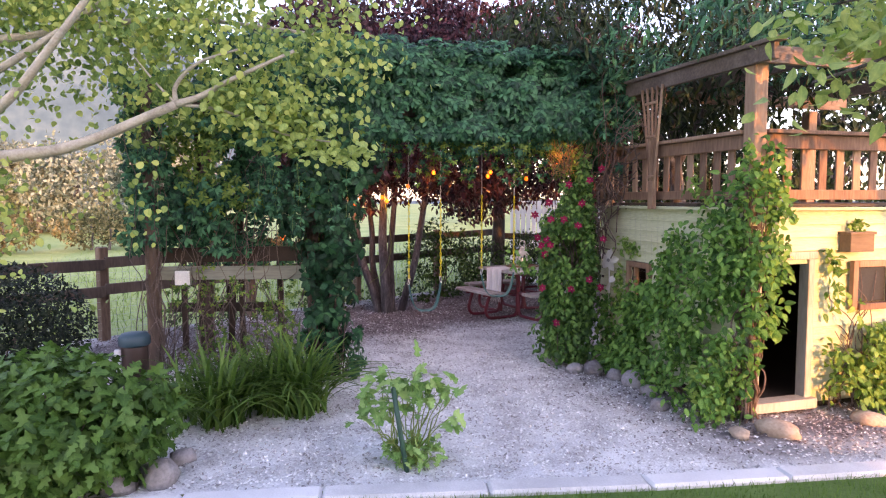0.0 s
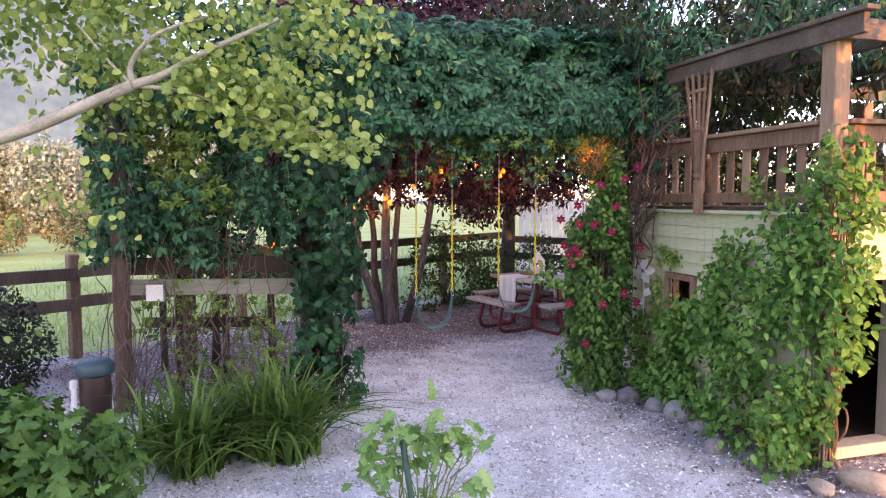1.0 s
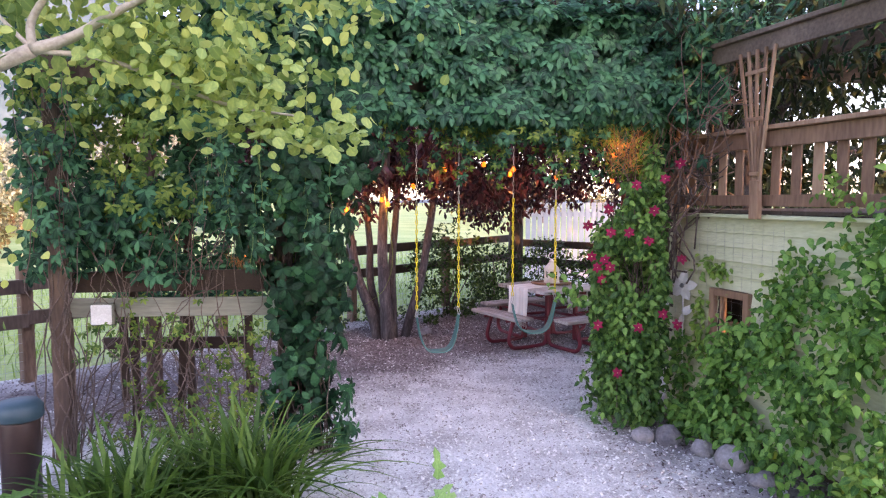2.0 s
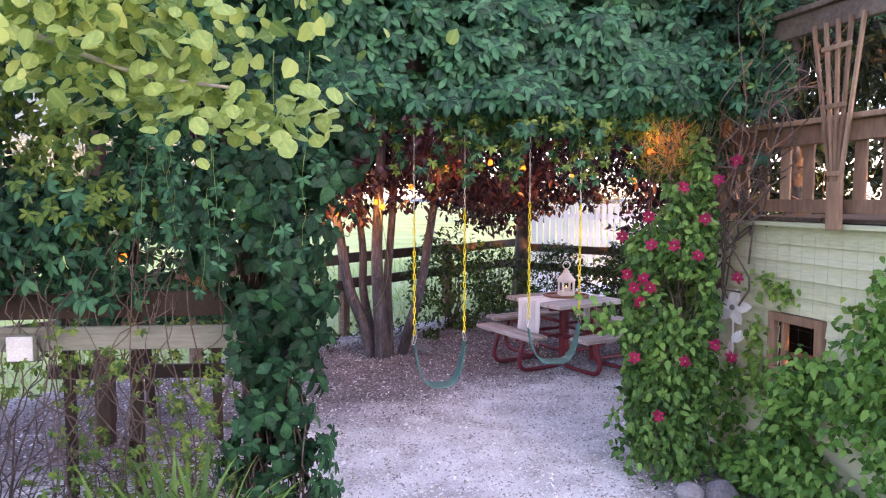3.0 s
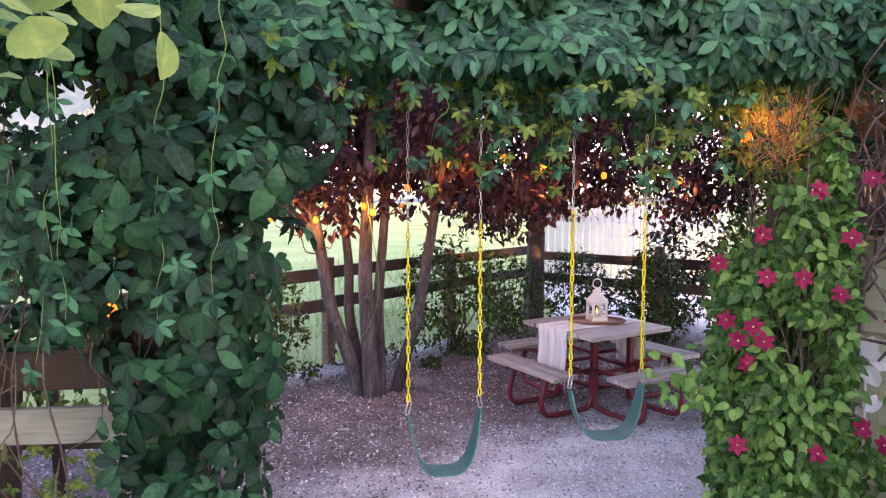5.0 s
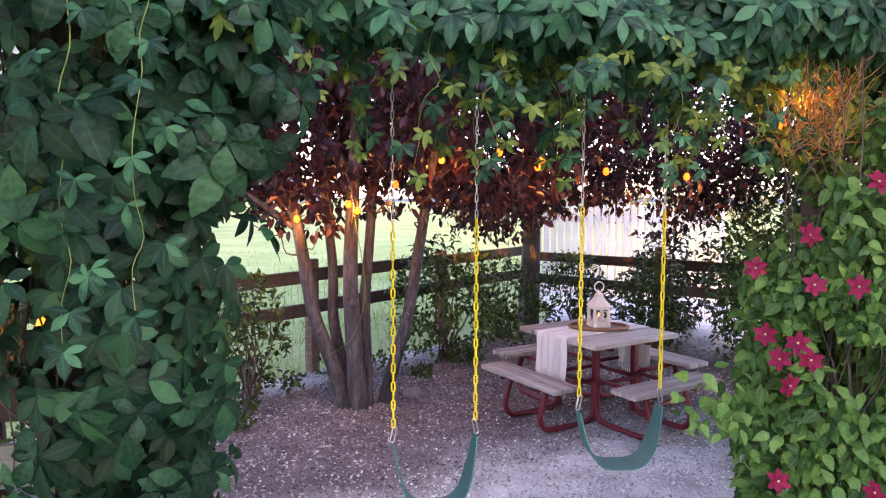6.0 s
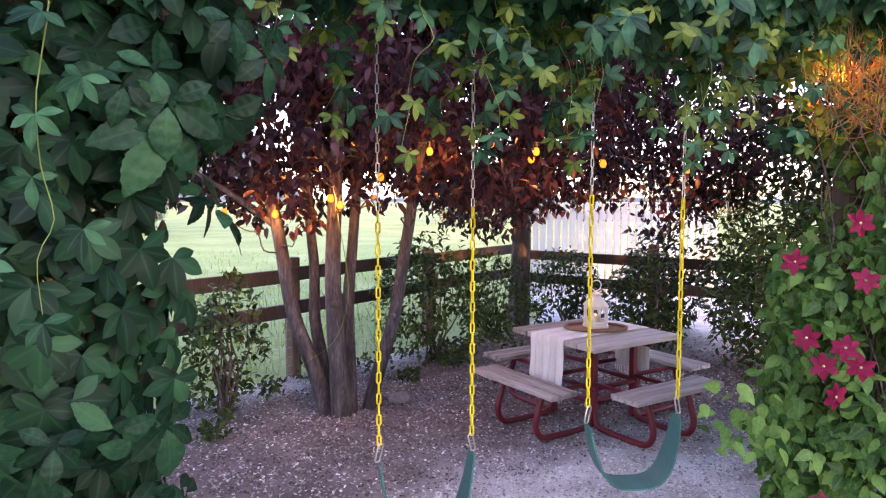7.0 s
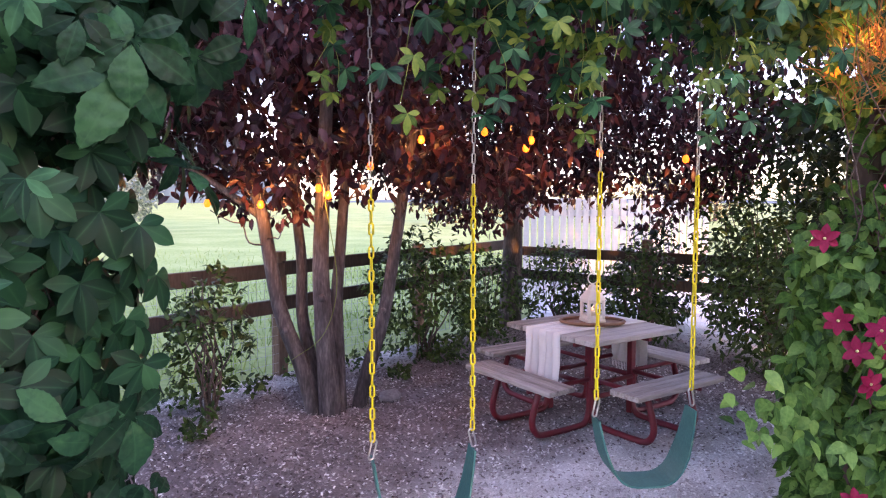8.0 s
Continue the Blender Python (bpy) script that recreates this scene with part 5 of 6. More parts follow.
def plum_crown(parent, n, c, r, keep, seed, under):
    at = clumpy(in_ball(n, c, r, 0.2), 1.3, keep, seed)
    at = at[at[:, 2] > under + 0.25 * np.sin(at[:, 0] * 2.3) + 0.2 * np.sin(at[:, 1] * 3.1)]
    at = at[(at[:, 1] + parent.location.y > 13.3 - 0.3 * at[:, 0]) | (parent.location.y < 14)]
    for q in BULBS[:-3]:
        d = at + np.array(parent.location) - np.array(q)
        at = at[(np.abs(d[:, 0]) > 0.13) | (np.abs(d[:, 2]) > 0.16) | (d[:, 1] > 0.1)]
    scatter("crown", LEAF_PLUM, at, rand_dirs(len(at), (0, 0, -0.8), 0.8), rand_dirs(len(at), (0, -0.3, 0.8), 0.7), RNG.uniform(0.088, 0.14, len(at)), M_PLUM, parent)


plum_crown(plum, 50000, (0.1, 0.4, 3.7), (3.0, 1.8, 2.1), -0.17, 2, 1.9)
plum2 = empty("plum_tree", pose(1.25, 15.6, 0), "purple-leaved plum tree with one dark trunk by the fence corner", "tree", "plum trees")
tree_stems("trunk", [([(0, 0, -0.05), (0.03, 0, 0.8), (0.05, 0, 1.8), (0.0, 0.1, 3.0), (0.1, 0.1, 5.0)], 0.19, 0.08)], M_BARK, plum2)
tree_stems("branch", [([(0.05, 0, 1.7), (0.6, -0.2, 2.3), (1.3, -0.4, 2.9)], 0.06, 0.02), ([(0.03, 0, 1.9), (-0.5, -0.2, 2.5), (-1.2, -0.5, 3.0)], 0.06, 0.02), ([(0.0, 0.0, 2.2), (0.2, -0.8, 2.7), (0.3, -1.6, 3.1)], 0.05, 0.02)], M_BARK, plum2, 7)
plum_crown(plum2, 48000, (0.5, -0.8, 3.8), (3.6, 2.4, 2.5), -0.2, 7, 1.75)

# ---- string lights ----
lights = empty("string_lights", pose(0, 0, 0), "string of warm lit bulbs hung through the plum trees", "string lights")
cord = []
for a, b in zip(BULBS[:-3], BULBS[1:-3]):
    a, b = Vector(a) + Vector((0, 0, 0.09)), Vector(b) + Vector((0, 0, 0.09))
    cord += [a, a.lerp(b, 0.5) - Vector((0, 0, 0.05))]
cord += [Vector((2.22, 11.6, 2.36)), Vector((2.1, 10.0, 2.5)), Vector((1.75, 8.3, 2.75)), Vector((1.42, 8.3, 2.51))]
part("cord", tube(bmesh.new(), curve_pts(cord, 3), 0.004, 5), M_CORD_SHADE, lights, smooth=True)
part("cord", tube(bmesh.new(), curve_pts([(-3.0, 7.8, 2.2), (-2.8, 7.9, 1.8), (-2.55, 7.95, 1.71), (-2.2, 7.95, 1.6), (-1.9, 7.95, 1.61), (-1.5, 7.8, 1.8)], 4), 0.004, 5), M_CORD_SHADE, lights, smooth=True)
bulb_me = None
for k, p in enumerate(BULBS):
    if bulb_me is None:
        ob = part("bulb", lathe(bmesh.new(), [(0.002, -0.042), (0.023, -0.033), (0.032, -0.007), (0.022, 0.022), (0.011, 0.034)], 12), M_BULB, lights, smooth=True)
        bulb_me = ob.data
        cap = part("socket", lathe(bmesh.new(), [(0.014, 0.03), (0.015, 0.085), (0.006, 0.092)], 10), M_CORD_SHADE, ob)
        cap_me = cap.data
    else:
        ob = new("bulb", bulb_me)
        ob.parent = lights
        cap = new("socket", cap_me)
        cap.parent = ob
    ob.matrix_basis = Matrix.Translation(p)
for k, p in enumerate(((-1.53, 11.32, 1.84), (-0.97, 11.27, 1.95), (-0.16, 11.4, 2.38), (0.8, 11.45, 2.38), (1.42, 8.06, 2.5), (-2.55, 7.88, 1.62), (-1.9, 7.88, 1.52))):
    lamp = new("bulb_light", bpy.data.lights.new("bulb_light", "POINT"))
    lamp.data.energy, lamp.data.color, lamp.data.shadow_soft_size = 2.2, (1.0, 0.42, 0.1), 0.04
    lamp.data.energy *= (0.5 if p[0] > 0 else 0.2) if p[1] < 9 else 1.0
    lamp.location = p

# ---- light green tree over the walk ----
aspen = empty("shade_tree", pose(-4.6, 4.9, 0), "light green tree with pale smooth branches", "tree")
tree_stems("trunk", [([(0, 0, -0.05), (0.02, 0.02, 1.0), (0.1, 0.05, 2.0), (0.0, 0.1, 3.4), (0.2, 0.1, 5.0)], 0.15, 0.07)], M_PALEBARK, aspen)
F = Vector((2.62, 0.14, 2.66))
tree_stems("branch", [
    ([(0.08, 0.03, 1.9), (0.7, 0.05, 2.2), (1.35, 0.08, 2.27), (1.9, 0.1, 2.36), tuple(F)], 0.06, 0.034),
    ([tuple(F), (2.8, 0.15, 2.72), (3.05, 0.12, 2.84), (3.5, 0.15, 3.05)], 0.03, 0.012),
    ([tuple(F), (2.62, 0.15, 2.8), (2.8, 0.1, 2.95), (3.1, 0.1, 3.05)], 0.022, 0.008),
    ([tuple(F), (2.95, 0.2, 2.62), (3.4, 0.3, 2.45), (3.75, 0.4, 2.4)], 0.014, 0.005),
    ([tuple(F), (2.5, 0.1, 2.8), (2.35, 0.05, 3.0)], 0.012, 0.005),
    ([(0.1, 0.04, 2.1), (0.8, -0.1, 2.2), (1.5, -0.15, 2.6), (1.9, -0.2, 3.0), (2.3, -0.2, 3.5)], 0.05, 0.02),
    ([(0.05, 0.1, 2.6), (0.9, 0.1, 2.7), (1.5, 0.1, 3.0), (2.2, 0.2, 3.5)], 0.045, 0.02),
    ([(0.05, 0.1, 3.0), (1.2, 0.4, 3.2), (2.4, 0.6, 3.4), (3.6, 0.7, 3.3)], 0.04, 0.012)], M_PALEBARK, aspen, 8)
P = [clumpy(along(4800, (1.2, 0.45, 3.5), (3.9, 0.6, 3.25), (0.35, 0.3, 0.28)), 1.8, -0.08, 3),
     clumpy(along(900, (2.5, 0.2, 2.85), (3.7, 0.3, 2.55), (0.17, 0.14, 0.11)), 2.0, -0.1, 5),
     clumpy(along(5200, (0.3, 0.5, 3.45), (2.4, 0.6, 3.3), (0.45, 0.35, 0.36)), 1.8, -0.1, 7),
     clumpy(along(900, (0.7, 0, 1.75), (2.0, 0.3, 2.0), (0.4, 0.4, 0.28)), 1.8, 0.05, 9),
     clumpy(in_ball(6500, (0.5, 0.3, 4.3), (3.4, 2.3, 1.0)), 1.2, -0.12, 11)]
at = np.concatenate(P)
scatter("leaves", LEAF_ROUND, at, rand_dirs(len(at), (0.2, -0.2, -0.7), 0.7), rand_dirs(len(at), (0, -0.6, 0.6), 0.6), RNG.uniform(0.04, 0.066, len(at)), M_ASPEN, aspen)
at = clumpy(np.concatenate([along(260, (2.9, 0.3, 2.66), (3.98, 0.36, 2.34), (0.09, 0.12, 0.065)), along(260, (2.7, 0.4, 2.8), (3.8, 0.45, 2.5), (0.12, 0.14, 0.08))]), 2.5, -0.2, 6)
leaf_objects([one_leaf(LEAF_DISC) for _ in range(3)], M_ASPEN, at, rand_dirs(len(at), (0, -0.8, 0.7), 0.5), -0.068, aspen)
at = along(190, (3.2, 0.37, 2.41), (3.97, 0.4, 2.28), (0.08, 0.1, 0.05))
leaf_objects([one_leaf(LEAF_DISC) for _ in range(2)] + [one_leaf(LEAF_ROUND)], M_ASPEN, at, rand_dirs(len(at), (0, -0.7, 0.9), 0.35), -0.058, aspen)

# ---- trees behind and beside the deck ----
def leafy_tree(name, label, x, y, trunk_h, c, r, n, shape, size, material, keep=-0.1, seed=1, bark=None, rt=0.16):
    t = empty(name, pose(x, y, 0), label, "tree")
    tree_stems("trunk", [([(0, 0, -0.05), (0.05, 0.03, trunk_h * 0.5), (c[0] * 0.3, c[1] * 0.3, trunk_h), (c[0] * 0.7, c[1] * 0.7, c[2])], rt, rt * 0.4)], bark or M_BARK, t)
    runs = []
    for k in range(6):
        d = unit(RNG.normal(size=(1, 3)))[0] * np.asarray(r) * 0.75
        runs.append(([(c[0] * 0.3, c[1] * 0.3, trunk_h), (c[0] * 0.6 + d[0] * 0.4, c[1] * 0.6 + d[1] * 0.4, (trunk_h + c[2]) / 2), (c[0] + d[0], c[1] + d[1], c[2] + d[2] * 0.6)], rt * 0.4, rt * 0.1))
    tree_stems("branch", runs, bark or M_BARK, t, 6)
    at = clumpy(in_ball(n, c, r, 0.3), 1.0 / max(0.6, r[0] / 3), keep, seed)
    scatter("crown", shape, at, rand_dirs(len(at), (0, -0.2, -0.8), 0.7), rand_dirs(len(at), (0, -0.5, 0.8), 0.6), RNG.uniform(size * 0.7, size * 1.2, len(at)), material, t)
    return t


leafy_tree("sumac_tree", "dark green narrow-leaved tree behind the roof deck", 3.6, 10.2, 2.4, (-0.6, -0.9, 4.0), (2.7, 2.3, 1.2), 15000, LEAF_LANCE, 0.16, M_DARKLEAF, -0.12, 5)
pv = empty("pergola_vine", HOUSE, "dark green narrow-leaved vine over the deck roof", "vine")
at = clumpy(in_box(6500, (-0.7, -0.25, 3.3), (2.9, 3.2, 3.95)), 1.3, -0.1, 41)
at = at[at[:, 0] + at[:, 1] * 0.0 > -0.6 + 0.2 * np.sin(at[:, 1] * 4)]
at = at[(at[:, 1] > 0.25 + 0.25 * np.sin(at[:, 0] * 5)) | (at[:, 2] > 3.42)]
scatter("leaves", LEAF_LANCE, at, rand_dirs(len(at), (-0.5, -0.5, -0.35), 0.6), rand_dirs(len(at), (-0.2, -0.4, 1), 0.4), RNG.uniform(0.1, 0.17, len(at)), M_CREEPER, pv)
stems("stem", [wiggle((RNG.uniform(-0.35, 0.05), 2.35 + RNG.uniform(-0.3, 0.3), RNG.uniform(1.2, 2.0)), (RNG.uniform(-0.5, 0.2), 1.9 + RNG.uniform(-0.5, 0.7), RNG.uniform(2.8, 3.5)), 9, 0.09) for _ in range(34)], 0.008, M_VINEWOOD, pv)
leafy_tree("cherry_tree", "leafy green tree beside the playhouse in evening sun", 5.6, 3.6, 2.6, (-1.7, 0.4, 3.35), (2.0, 1.3, 0.75), 2400, LEAF_OVATE, 0.12, M_VINE, 0.0, 8)
spray = [o for o in scene.objects if o.name == "cherry_tree"][0]
tree_stems("branch", [([(0, 0, 2.5), (-1.2, 0.0, 3.0), (-2.4, -0.1, 2.95), (-3.7, -0.1, 2.55)], 0.04, 0.008), ([(-1.6, 0, 3.0), (-2.6, 0.1, 3.15), (-3.5, 0.1, 3.0)], 0.02, 0.006)], M_BARK, spray, 6)
at = np.concatenate([along(150, (-2.0, -0.1, 2.9), (-3.7, -0.1, 2.5), (0.12, 0.16, 0.12)), along(140, (-1.9, 0.1, 3.05), (-3.5, 0.1, 2.9), (0.15, 0.18, 0.14))])
# Yellow-green leaf colour stands in for sunlight on this spray.
leaf_objects([one_leaf(LEAF_BROAD) for _ in range(3)], M_ASPEN, at, rand_dirs(len(at), (-0.3, -0.7, 0.8), 0.45), -0.12, spray)
at = np.concatenate([along(260, (-2.5, 0.1, 3.08), (-3.75, 0.0, 2.9), (0.15, 0.22, 0.12)), along(150, (-2.6, 0.1, 2.85), (-3.55, 0.0, 2.68), (0.12, 0.18, 0.09))])
# Same painted sunlight on the denser end of the spray.
leaf_objects([one_leaf(LEAF_BROAD) for _ in range(2)], M_ASPEN, at, rand_dirs(len(at), (-0.3, -0.7, 0.8), 0.45), -0.105, spray)
leafy_tree("garden_tree", "dark green tree beyond the deck", 7.2, 12.2, 2.0, (-0.6, 0, 3.5), (3.4, 2.6, 2.6), 15000, LEAF_SMALL, 0.17, M_DARKLEAF, -0.1, 15)

# ---- shrubs ----
def shrub(name, label, x, y, r, h, n, shape, size, material, keep=-0.2, seed=1, stem_n=8, z0=0.0):
    s = empty(name, pose(x, y, 0), label, "shrub")
    at = in_ball(n, (0, 0, z0 + (h - z0) * 0.5), (r[0], r[1], (h - z0) * 0.56), 0.45)
    at = clumpy(at[at[:, 2] > 0.03], 2.2, keep, seed)
    out = at - np.array((0, 0, h * 0.35))
    scatter("leaves", shape, at, rand_dirs(len(at), (0, 0, -0.2), 0.6) + unit(out) * 0.7, unit(out) * 0.9 + RNG.normal(size=(len(at), 3)) * 0.35 + (0, 0, 0.5), RNG.uniform(size * 0.7, size * 1.25, len(at)), material, s)
    stems("stem", [wiggle((RNG.uniform(-0.12, 0.12) * r[0], RNG.uniform(-0.12, 0.12) * r[1], 0), (RNG.uniform(-0.7, 0.7) * r[0], RNG.uniform(-0.7, 0.7) * r[1], h * RNG.uniform(0.6, 0.95)), 6, 0.04) for _ in range(stem_n)], 0.012, M_VINEWOOD, s)
    return s


shrub("peony_bush", "dense leafy green peony bush", -2.75, 4.55, (0.95, 0.65), 0.85, 4600, LEAF_LOBED, 0.105, M_PEONY, -0.35, 1)
shrub("dark_bush", "dark fine-leaved evergreen bush", -4.7, 6.9, (1.0, 0.8), 1.25, 12000, LEAF_SMALL, 0.06, M_EVERGREEN, -0.35, 2)
shrub("rose_bush", "leafy rose bush at the fence post", -1.98, 11.4, (0.36, 0.34), 1.3, 1500, LEAF_PLUM, 0.08, M_ROSELEAF, -0.05, 3, 12, 0.12)
shrub("rose_bush", "leafy rose bush along the fence", -0.1, 13.6, (0.75, 0.55), 1.5, 2900, LEAF_PLUM, 0.09, M_ROSELEAF, -0.12, 4)
shrub("rose_bush", "leafy rose bush along the fence", 0.75, 14.9, (0.6, 0.4), 1.15, 1700, LEAF_PLUM, 0.09, M_ROSELEAF, -0.12, 5)
shrub("rose_bush", "low leafy rose bush behind the picnic table", 2.75, 14.1, (0.6, 0.45), 1.25, 2000, LEAF_PLUM, 0.09, M_ROSELEAF, -0.12, 6)
shrub("rose_bush", "leafy rose bush behind the picnic table", 3.7, 12.6, (0.8, 0.7), 1.9, 3200, LEAF_PLUM, 0.09, M_ROSELEAF, -0.15, 7)
shrub("rose_bush", "leafy rose bush beside the clematis", 2.9, 10.2, (0.6, 0.6), 2.0, 2600, LEAF_PLUM, 0.09, M_ROSELEAF, -0.15, 8)

shrub("lilac_bush", "tall dark leafy lilac bush along the far fence", 3.5, 15.6, (0.7, 0.5), 1.5, 2200, LEAF_PLUM, 0.11, M_DARKLEAF, -0.2, 31)
shrub("lilac_bush", "tall dark leafy lilac bush along the far fence", 4.4, 14.0, (1.0, 0.8), 2.8, 5200, LEAF_PLUM, 0.11, M_ROSELEAF, -0.2, 32)
shrub("lilac_bush", "tall dark leafy lilac bush beyond the clematis", 4.6, 11.9, (1.0, 0.9), 3.0, 5200, LEAF_PLUM, 0.11, M_DARKLEAF, -0.2, 33)
shrub("rose_bush", "low leafy rose bush at the fence corner", 1.9, 15.3, (0.6, 0.45), 1.2, 2200, LEAF_PLUM, 0.085, M_ROSELEAF, -0.15, 34)

# meadow grass outside the fence
at = in_box(26000, (-13, 6, -0.03), (6, 30, -0.02))
k = (at[:, 1] - 9.3) - (at[:, 0] + 4.75) * 1.187
at = at[(k > 0.25) & (RNG.uniform(size=len(at)) < np.clip(1.2 - k / 14, 0.12, 1))]
tagged(scatter("meadow_tufts", blade([(0, 0.035), (0.5, 0.028), (1, 0.0)], 0.2, 0.35), at, rand_dirs(len(at), (0, 0, 1.5), 0.5), rand_dirs(len(at)), RNG.uniform(0.1, 0.26, len(at)), M_TALLGRASS), "tall bright meadow grass outside the fence", "grass", kind="stuff")

# daylilies: arching blades
def lily_blade(lean):
    V, Fc, K, w = [], [], 8, 0.016
    for i in range(K + 1):
        t = i / K
        out, z, ww = lean * t * (0.3 + 0.7 * t), (t - 0.62 * lean * t ** 3) * (1.05 - 0.3 * lean), w * (1 - t ** 3)
        V += [(out, ww, z + ww * 0.5), (out, 0, z), (out, -ww, z + ww * 0.5)]
        if i:
            q = 3 * i
            Fc += [(q - 3, q - 2, q + 1, q), (q - 2, q - 1, q + 2, q + 1)]
    me = bpy.data.meshes.new("blade")
    me.from_pydata(V, [], Fc)
    me.materials.append(M_LILY)
    for q in me.polygons:
        q.use_smooth = True
    return me


LILY = [lily_blade(0.26 + 0.1 * k) for k in range(9)]


def daylily(x, y, n, length):
    d = empty("daylily", pose(x, y, 0), "clump of arching strap-leaved daylilies", "daylily", "daylilies at the arbor's foot")
    for k in range(n):
        ob = new("blade", LILY[k % 9])
        ob.parent = d
        s = length * RNG.uniform(0.65, 1.1)
        o = RNG.normal(size=2) * 0.1
        ob.matrix_basis = pose(o[0], o[1], -0.01, RNG.uniform(-8, 8), 0, RNG.uniform(0, 360)) @ Matrix.Diagonal((s, s * 1.1, s, 1))


daylily(-1.95, 5.75, 200, 0.95)
daylily(-1.33, 6.05, 230, 0.98)
daylily(-1.65, 6.2, 130, 0.92)
daylily(-2.35, 6.0, 80, 0.7)

# young plant tied to a green stake
young = empty("young_plant", pose(-0.27, 4.85, 0), "pale green lobed-leaved young plant", "plant")
runs = [wiggle((RNG.uniform(-0.08, 0.08), RNG.uniform(-0.06, 0.06), 0), (-0.32 + 0.031 * k, RNG.uniform(-0.16, 0.16), RNG.uniform(0.5, 0.8) - 0.15 * abs(k - 11) / 11), 6, 0.02) for k in range(23)]
stems("stem", runs, 0.006, M_TENDRIL, young)
P = np.array([tuple(q) for r in runs for q in r[4:]] + [tuple(r[-1] + Vector(RNG.normal(size=3).tolist()) * 0.035) for r in runs for _ in range(3)])
scatter("leaves", LEAF_LOBED, P, rand_dirs(len(P), (0, -0.2, -0.1), 0.8), rand_dirs(len(P), (0, -0.3, 1), 0.4), RNG.uniform(0.085, 0.15, len(P)), M_YOUNG, young)
at = in_ball(160, (0.05, 0, 0.1), (0.22, 0.2, 0.12))
scatter("low_leaves", LEAF_LOBED, at, rand_dirs(len(at)), rand_dirs(len(at), (0, -0.3, 1), 0.4), 0.07, M_YOUNG, young)
stake = empty("plant_stake", pose(-0.262, 4.69, 0), "dark green coated metal plant stake", "stake")
part("rod", tube(bmesh.new(), [(0.015, 0, -0.1), (-0.092, 0, 0.6)], 0.018, 8), M_STAKE, stake, smooth=True)
part("tip", lathe(bmesh.new(), [(0.019, 0.6), (0.016, 0.615), (0.004, 0.625)], 8, pose(-0.092, 0, 0)), M_STAKE, stake)

# bin-like pedestal with a lid and pipe
ped = empty("utility_pedestal", pose(-2.95, 6.33, 0, 0, 0, 10), "brown plastic utility pedestal with a blue-green lid", "utility box")
part("body", lathe(bmesh.new(), [(0.115, -0.02), (0.12, 0.55), (0.115, 0.57)], 24), M_BIN, ped, smooth=True)
part("lid", lathe(bmesh.new(), [(0.135, 0.57), (0.145, 0.585), (0.143, 0.65), (0.115, 0.685), (0.02, 0.695)], 24), M_LID, ped, smooth=True)
part("pipe", tube(bmesh.new(), [(-0.13, -0.1, -0.02), (-0.13, -0.1, 0.5)], 0.022, 10), M_PIPE, ped, "white plastic pipe", True)
part("pipe_collar", lathe(bmesh.new(), [(0.03, 0.48), (0.03, 0.54), (0.02, 0.55)], 12, pose(-0.13, -0.1, 0)), M_PIPE, ped)

# ---- stones along the beds ----
def stone(x, y, r, seed, material=None, label="rounded grey field stone at the bed's edge"):
    ob = part("stone", stone_mesh(bmesh.new(), r, seed), material or M_STONE, smooth=True)
    ob.matrix_world = pose(x, y, r[2] * 0.45, 0, 0, seed * 41)
    tagged(ob, label, "stone", "stones edging the beds")


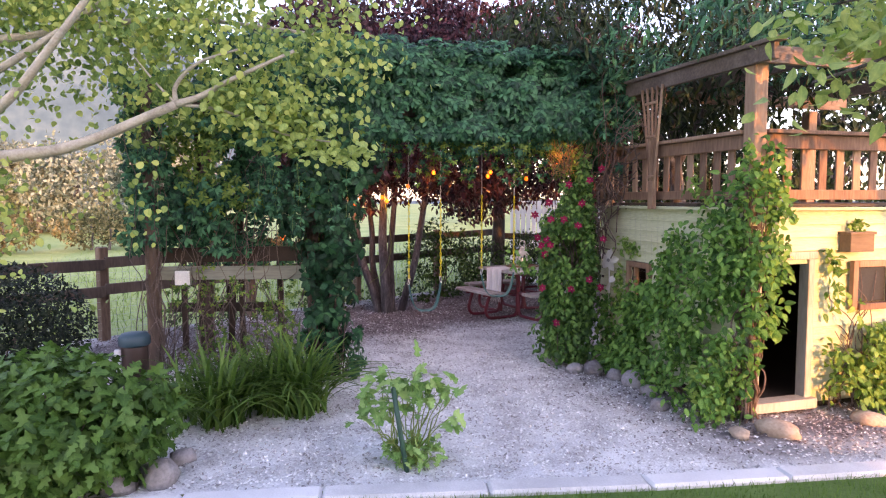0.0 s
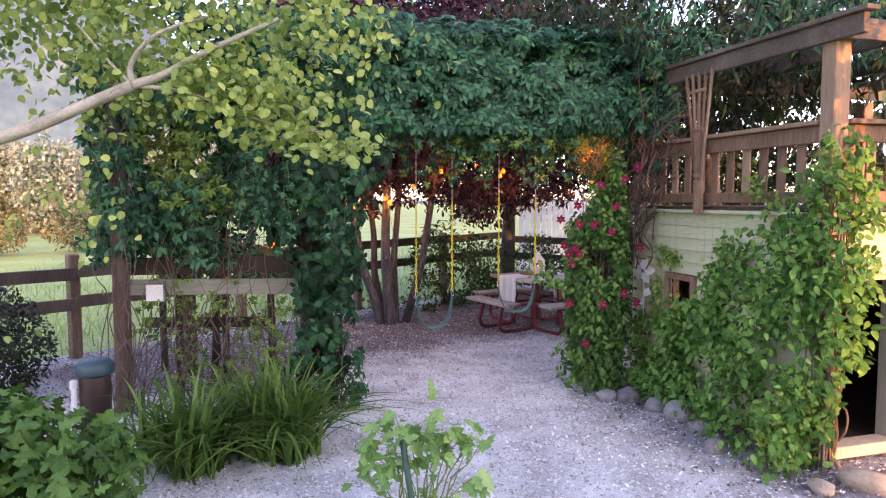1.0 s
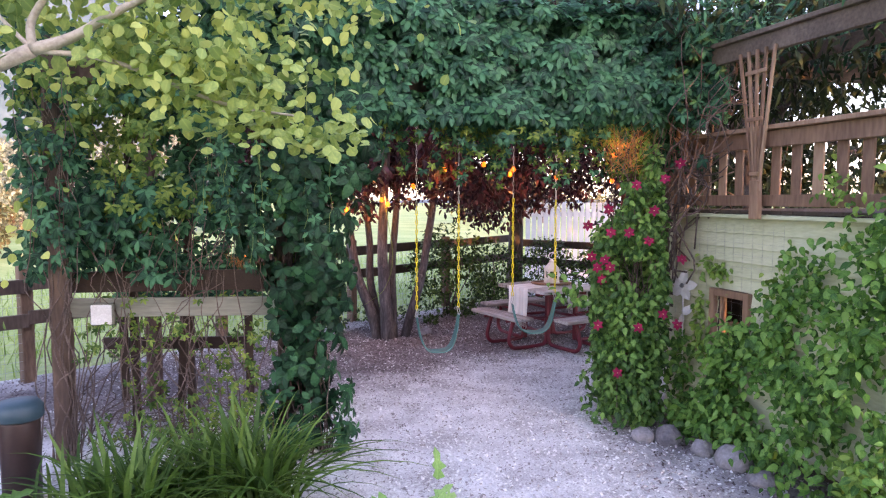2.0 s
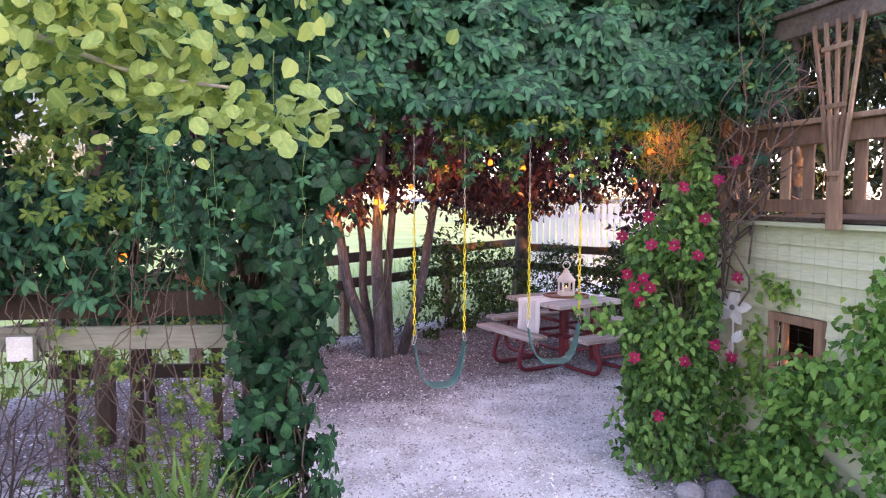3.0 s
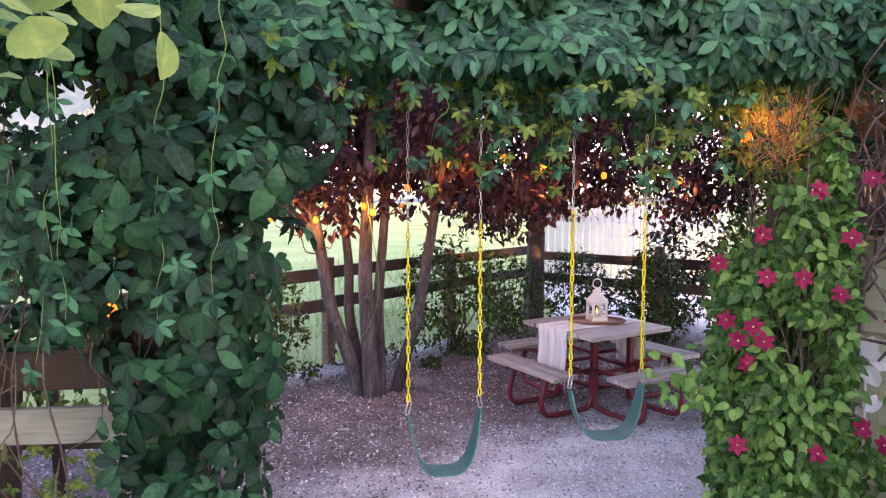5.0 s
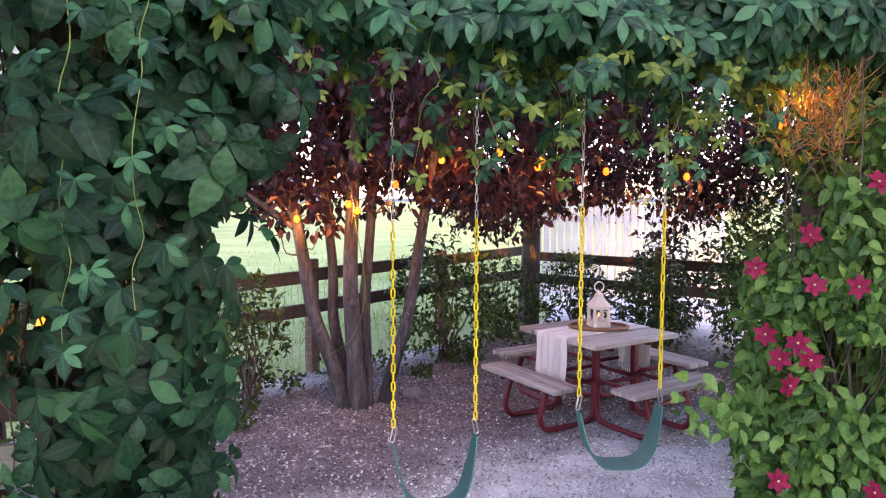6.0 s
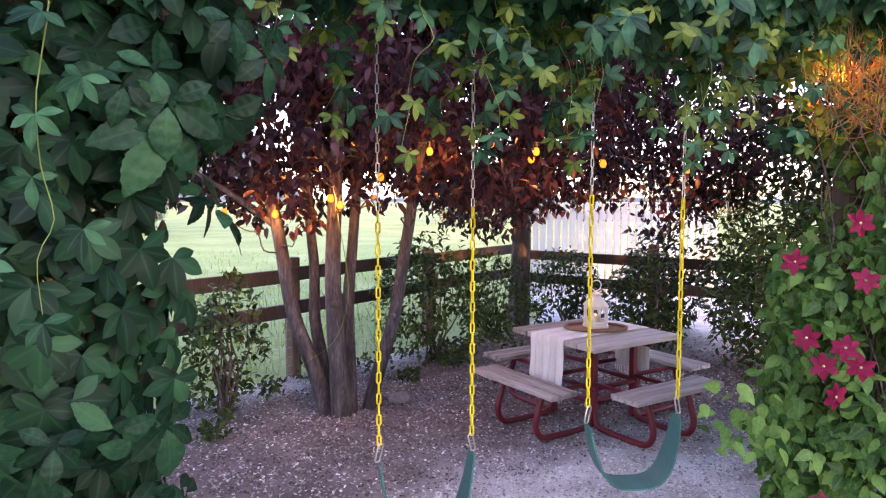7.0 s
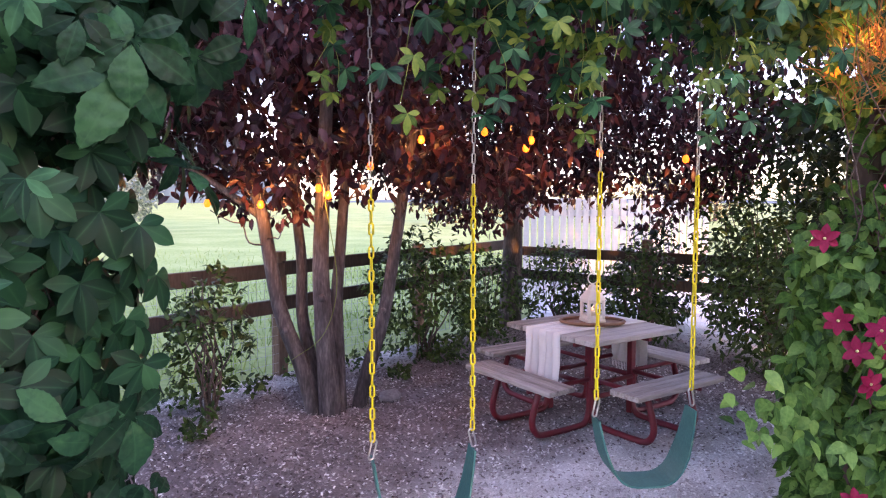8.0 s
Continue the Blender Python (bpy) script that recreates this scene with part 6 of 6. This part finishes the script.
for k, (x, y, r) in enumerate(((1.7, 7.45, (0.13, 0.1, 0.1)), (1.88, 7.2, (0.1, 0.09, 0.08)), (2.0, 6.92, (0.14, 0.12, 0.12)), (2.08, 6.62, (0.11, 0.1, 0.07)), (2.02, 6.15, (0.1, 0.08, 0.07)), (1.5, 7.5, (0.1, 0.1, 0.07)))):
    stone(x, y, r, k + 1)
stone(2.45, 5.42, (0.12, 0.08, 0.05), 11, M_WARMSTONE, "low sandy stone beside the vine's foot")
stone(2.78, 5.45, (0.19, 0.09, 0.09), 12, M_WARMSTONE, "pale sandy stone beside the playhouse door")
stone(3.75, 5.75, (0.15, 0.12, 0.07), 13, M_WARMSTONE, "sandy stone under the front vine")
stone(4.1, 5.8, (0.14, 0.12, 0.08), 14, M_WARMSTONE, "sandy stone under the front vine")
stone(-1.95, 4.5, (0.13, 0.12, 0.12), 15)
stone(-2.15, 4.62, (0.11, 0.1, 0.08), 16)
stone(-2.2, 4.38, (0.13, 0.11, 0.08), 17)
stone(-1.95, 4.9, (0.1, 0.09, 0.07), 18)
stone(-0.45, 11.95, (0.14, 0.1, 0.06), 19)

# ---- far trees and reeds at the meadow's edge ----
def far_tree(x, y, h, r, n, label, material, size):
    t = empty("far_tree", pose(x, y, 0), label, "tree", "far trees")
    part("trunk", tube(bmesh.new(), [(0, 0, -0.1), (0.1, 0, h * 0.4), (0, 0, h * 0.8)], [0.035 * h, 0.025 * h, 0.01 * h], 7), M_BARK, t)
    at = clumpy(in_ball(n, (0, 0, h * 0.48), (r, r, h * 0.5), 0.4), 0.45, -0.2, x)
    scatter("crown", LEAF_SMALL, at, rand_dirs(len(at), (0, 0, 0.3)), rand_dirs(len(at), (0, -0.5, 0.8)), RNG.uniform(size * 0.6, size * 1.35, len(at)), material, t)


for k in range(8):
    far_tree(-34 + 2.6 * k + RNG.uniform(-1, 1), 40 + RNG.uniform(-2, 5), RNG.uniform(5, 7.5), RNG.uniform(2.2, 3.2), 5200, "pale silver-green feathery willow in evening sun", M_WILLOW, 0.3)
for k in range(6):
    far_tree(-20.5 + 1.5 * k + RNG.uniform(-0.5, 0.5), 24 + 0.5 * k + RNG.uniform(-1, 1), RNG.uniform(1.3, 1.9), RNG.uniform(1.0, 1.5), 1500, "low golden-green bush at the meadow's edge", M_FARLEAF, 0.16)
for k in range(5):
    far_tree(2 + 6 * k + RNG.uniform(-1, 1), 62 + RNG.uniform(-5, 5), RNG.uniform(4, 6), RNG.uniform(2.5, 3.5), 1500, "distant green tree beyond the meadow", M_FARLEAF, 0.33)
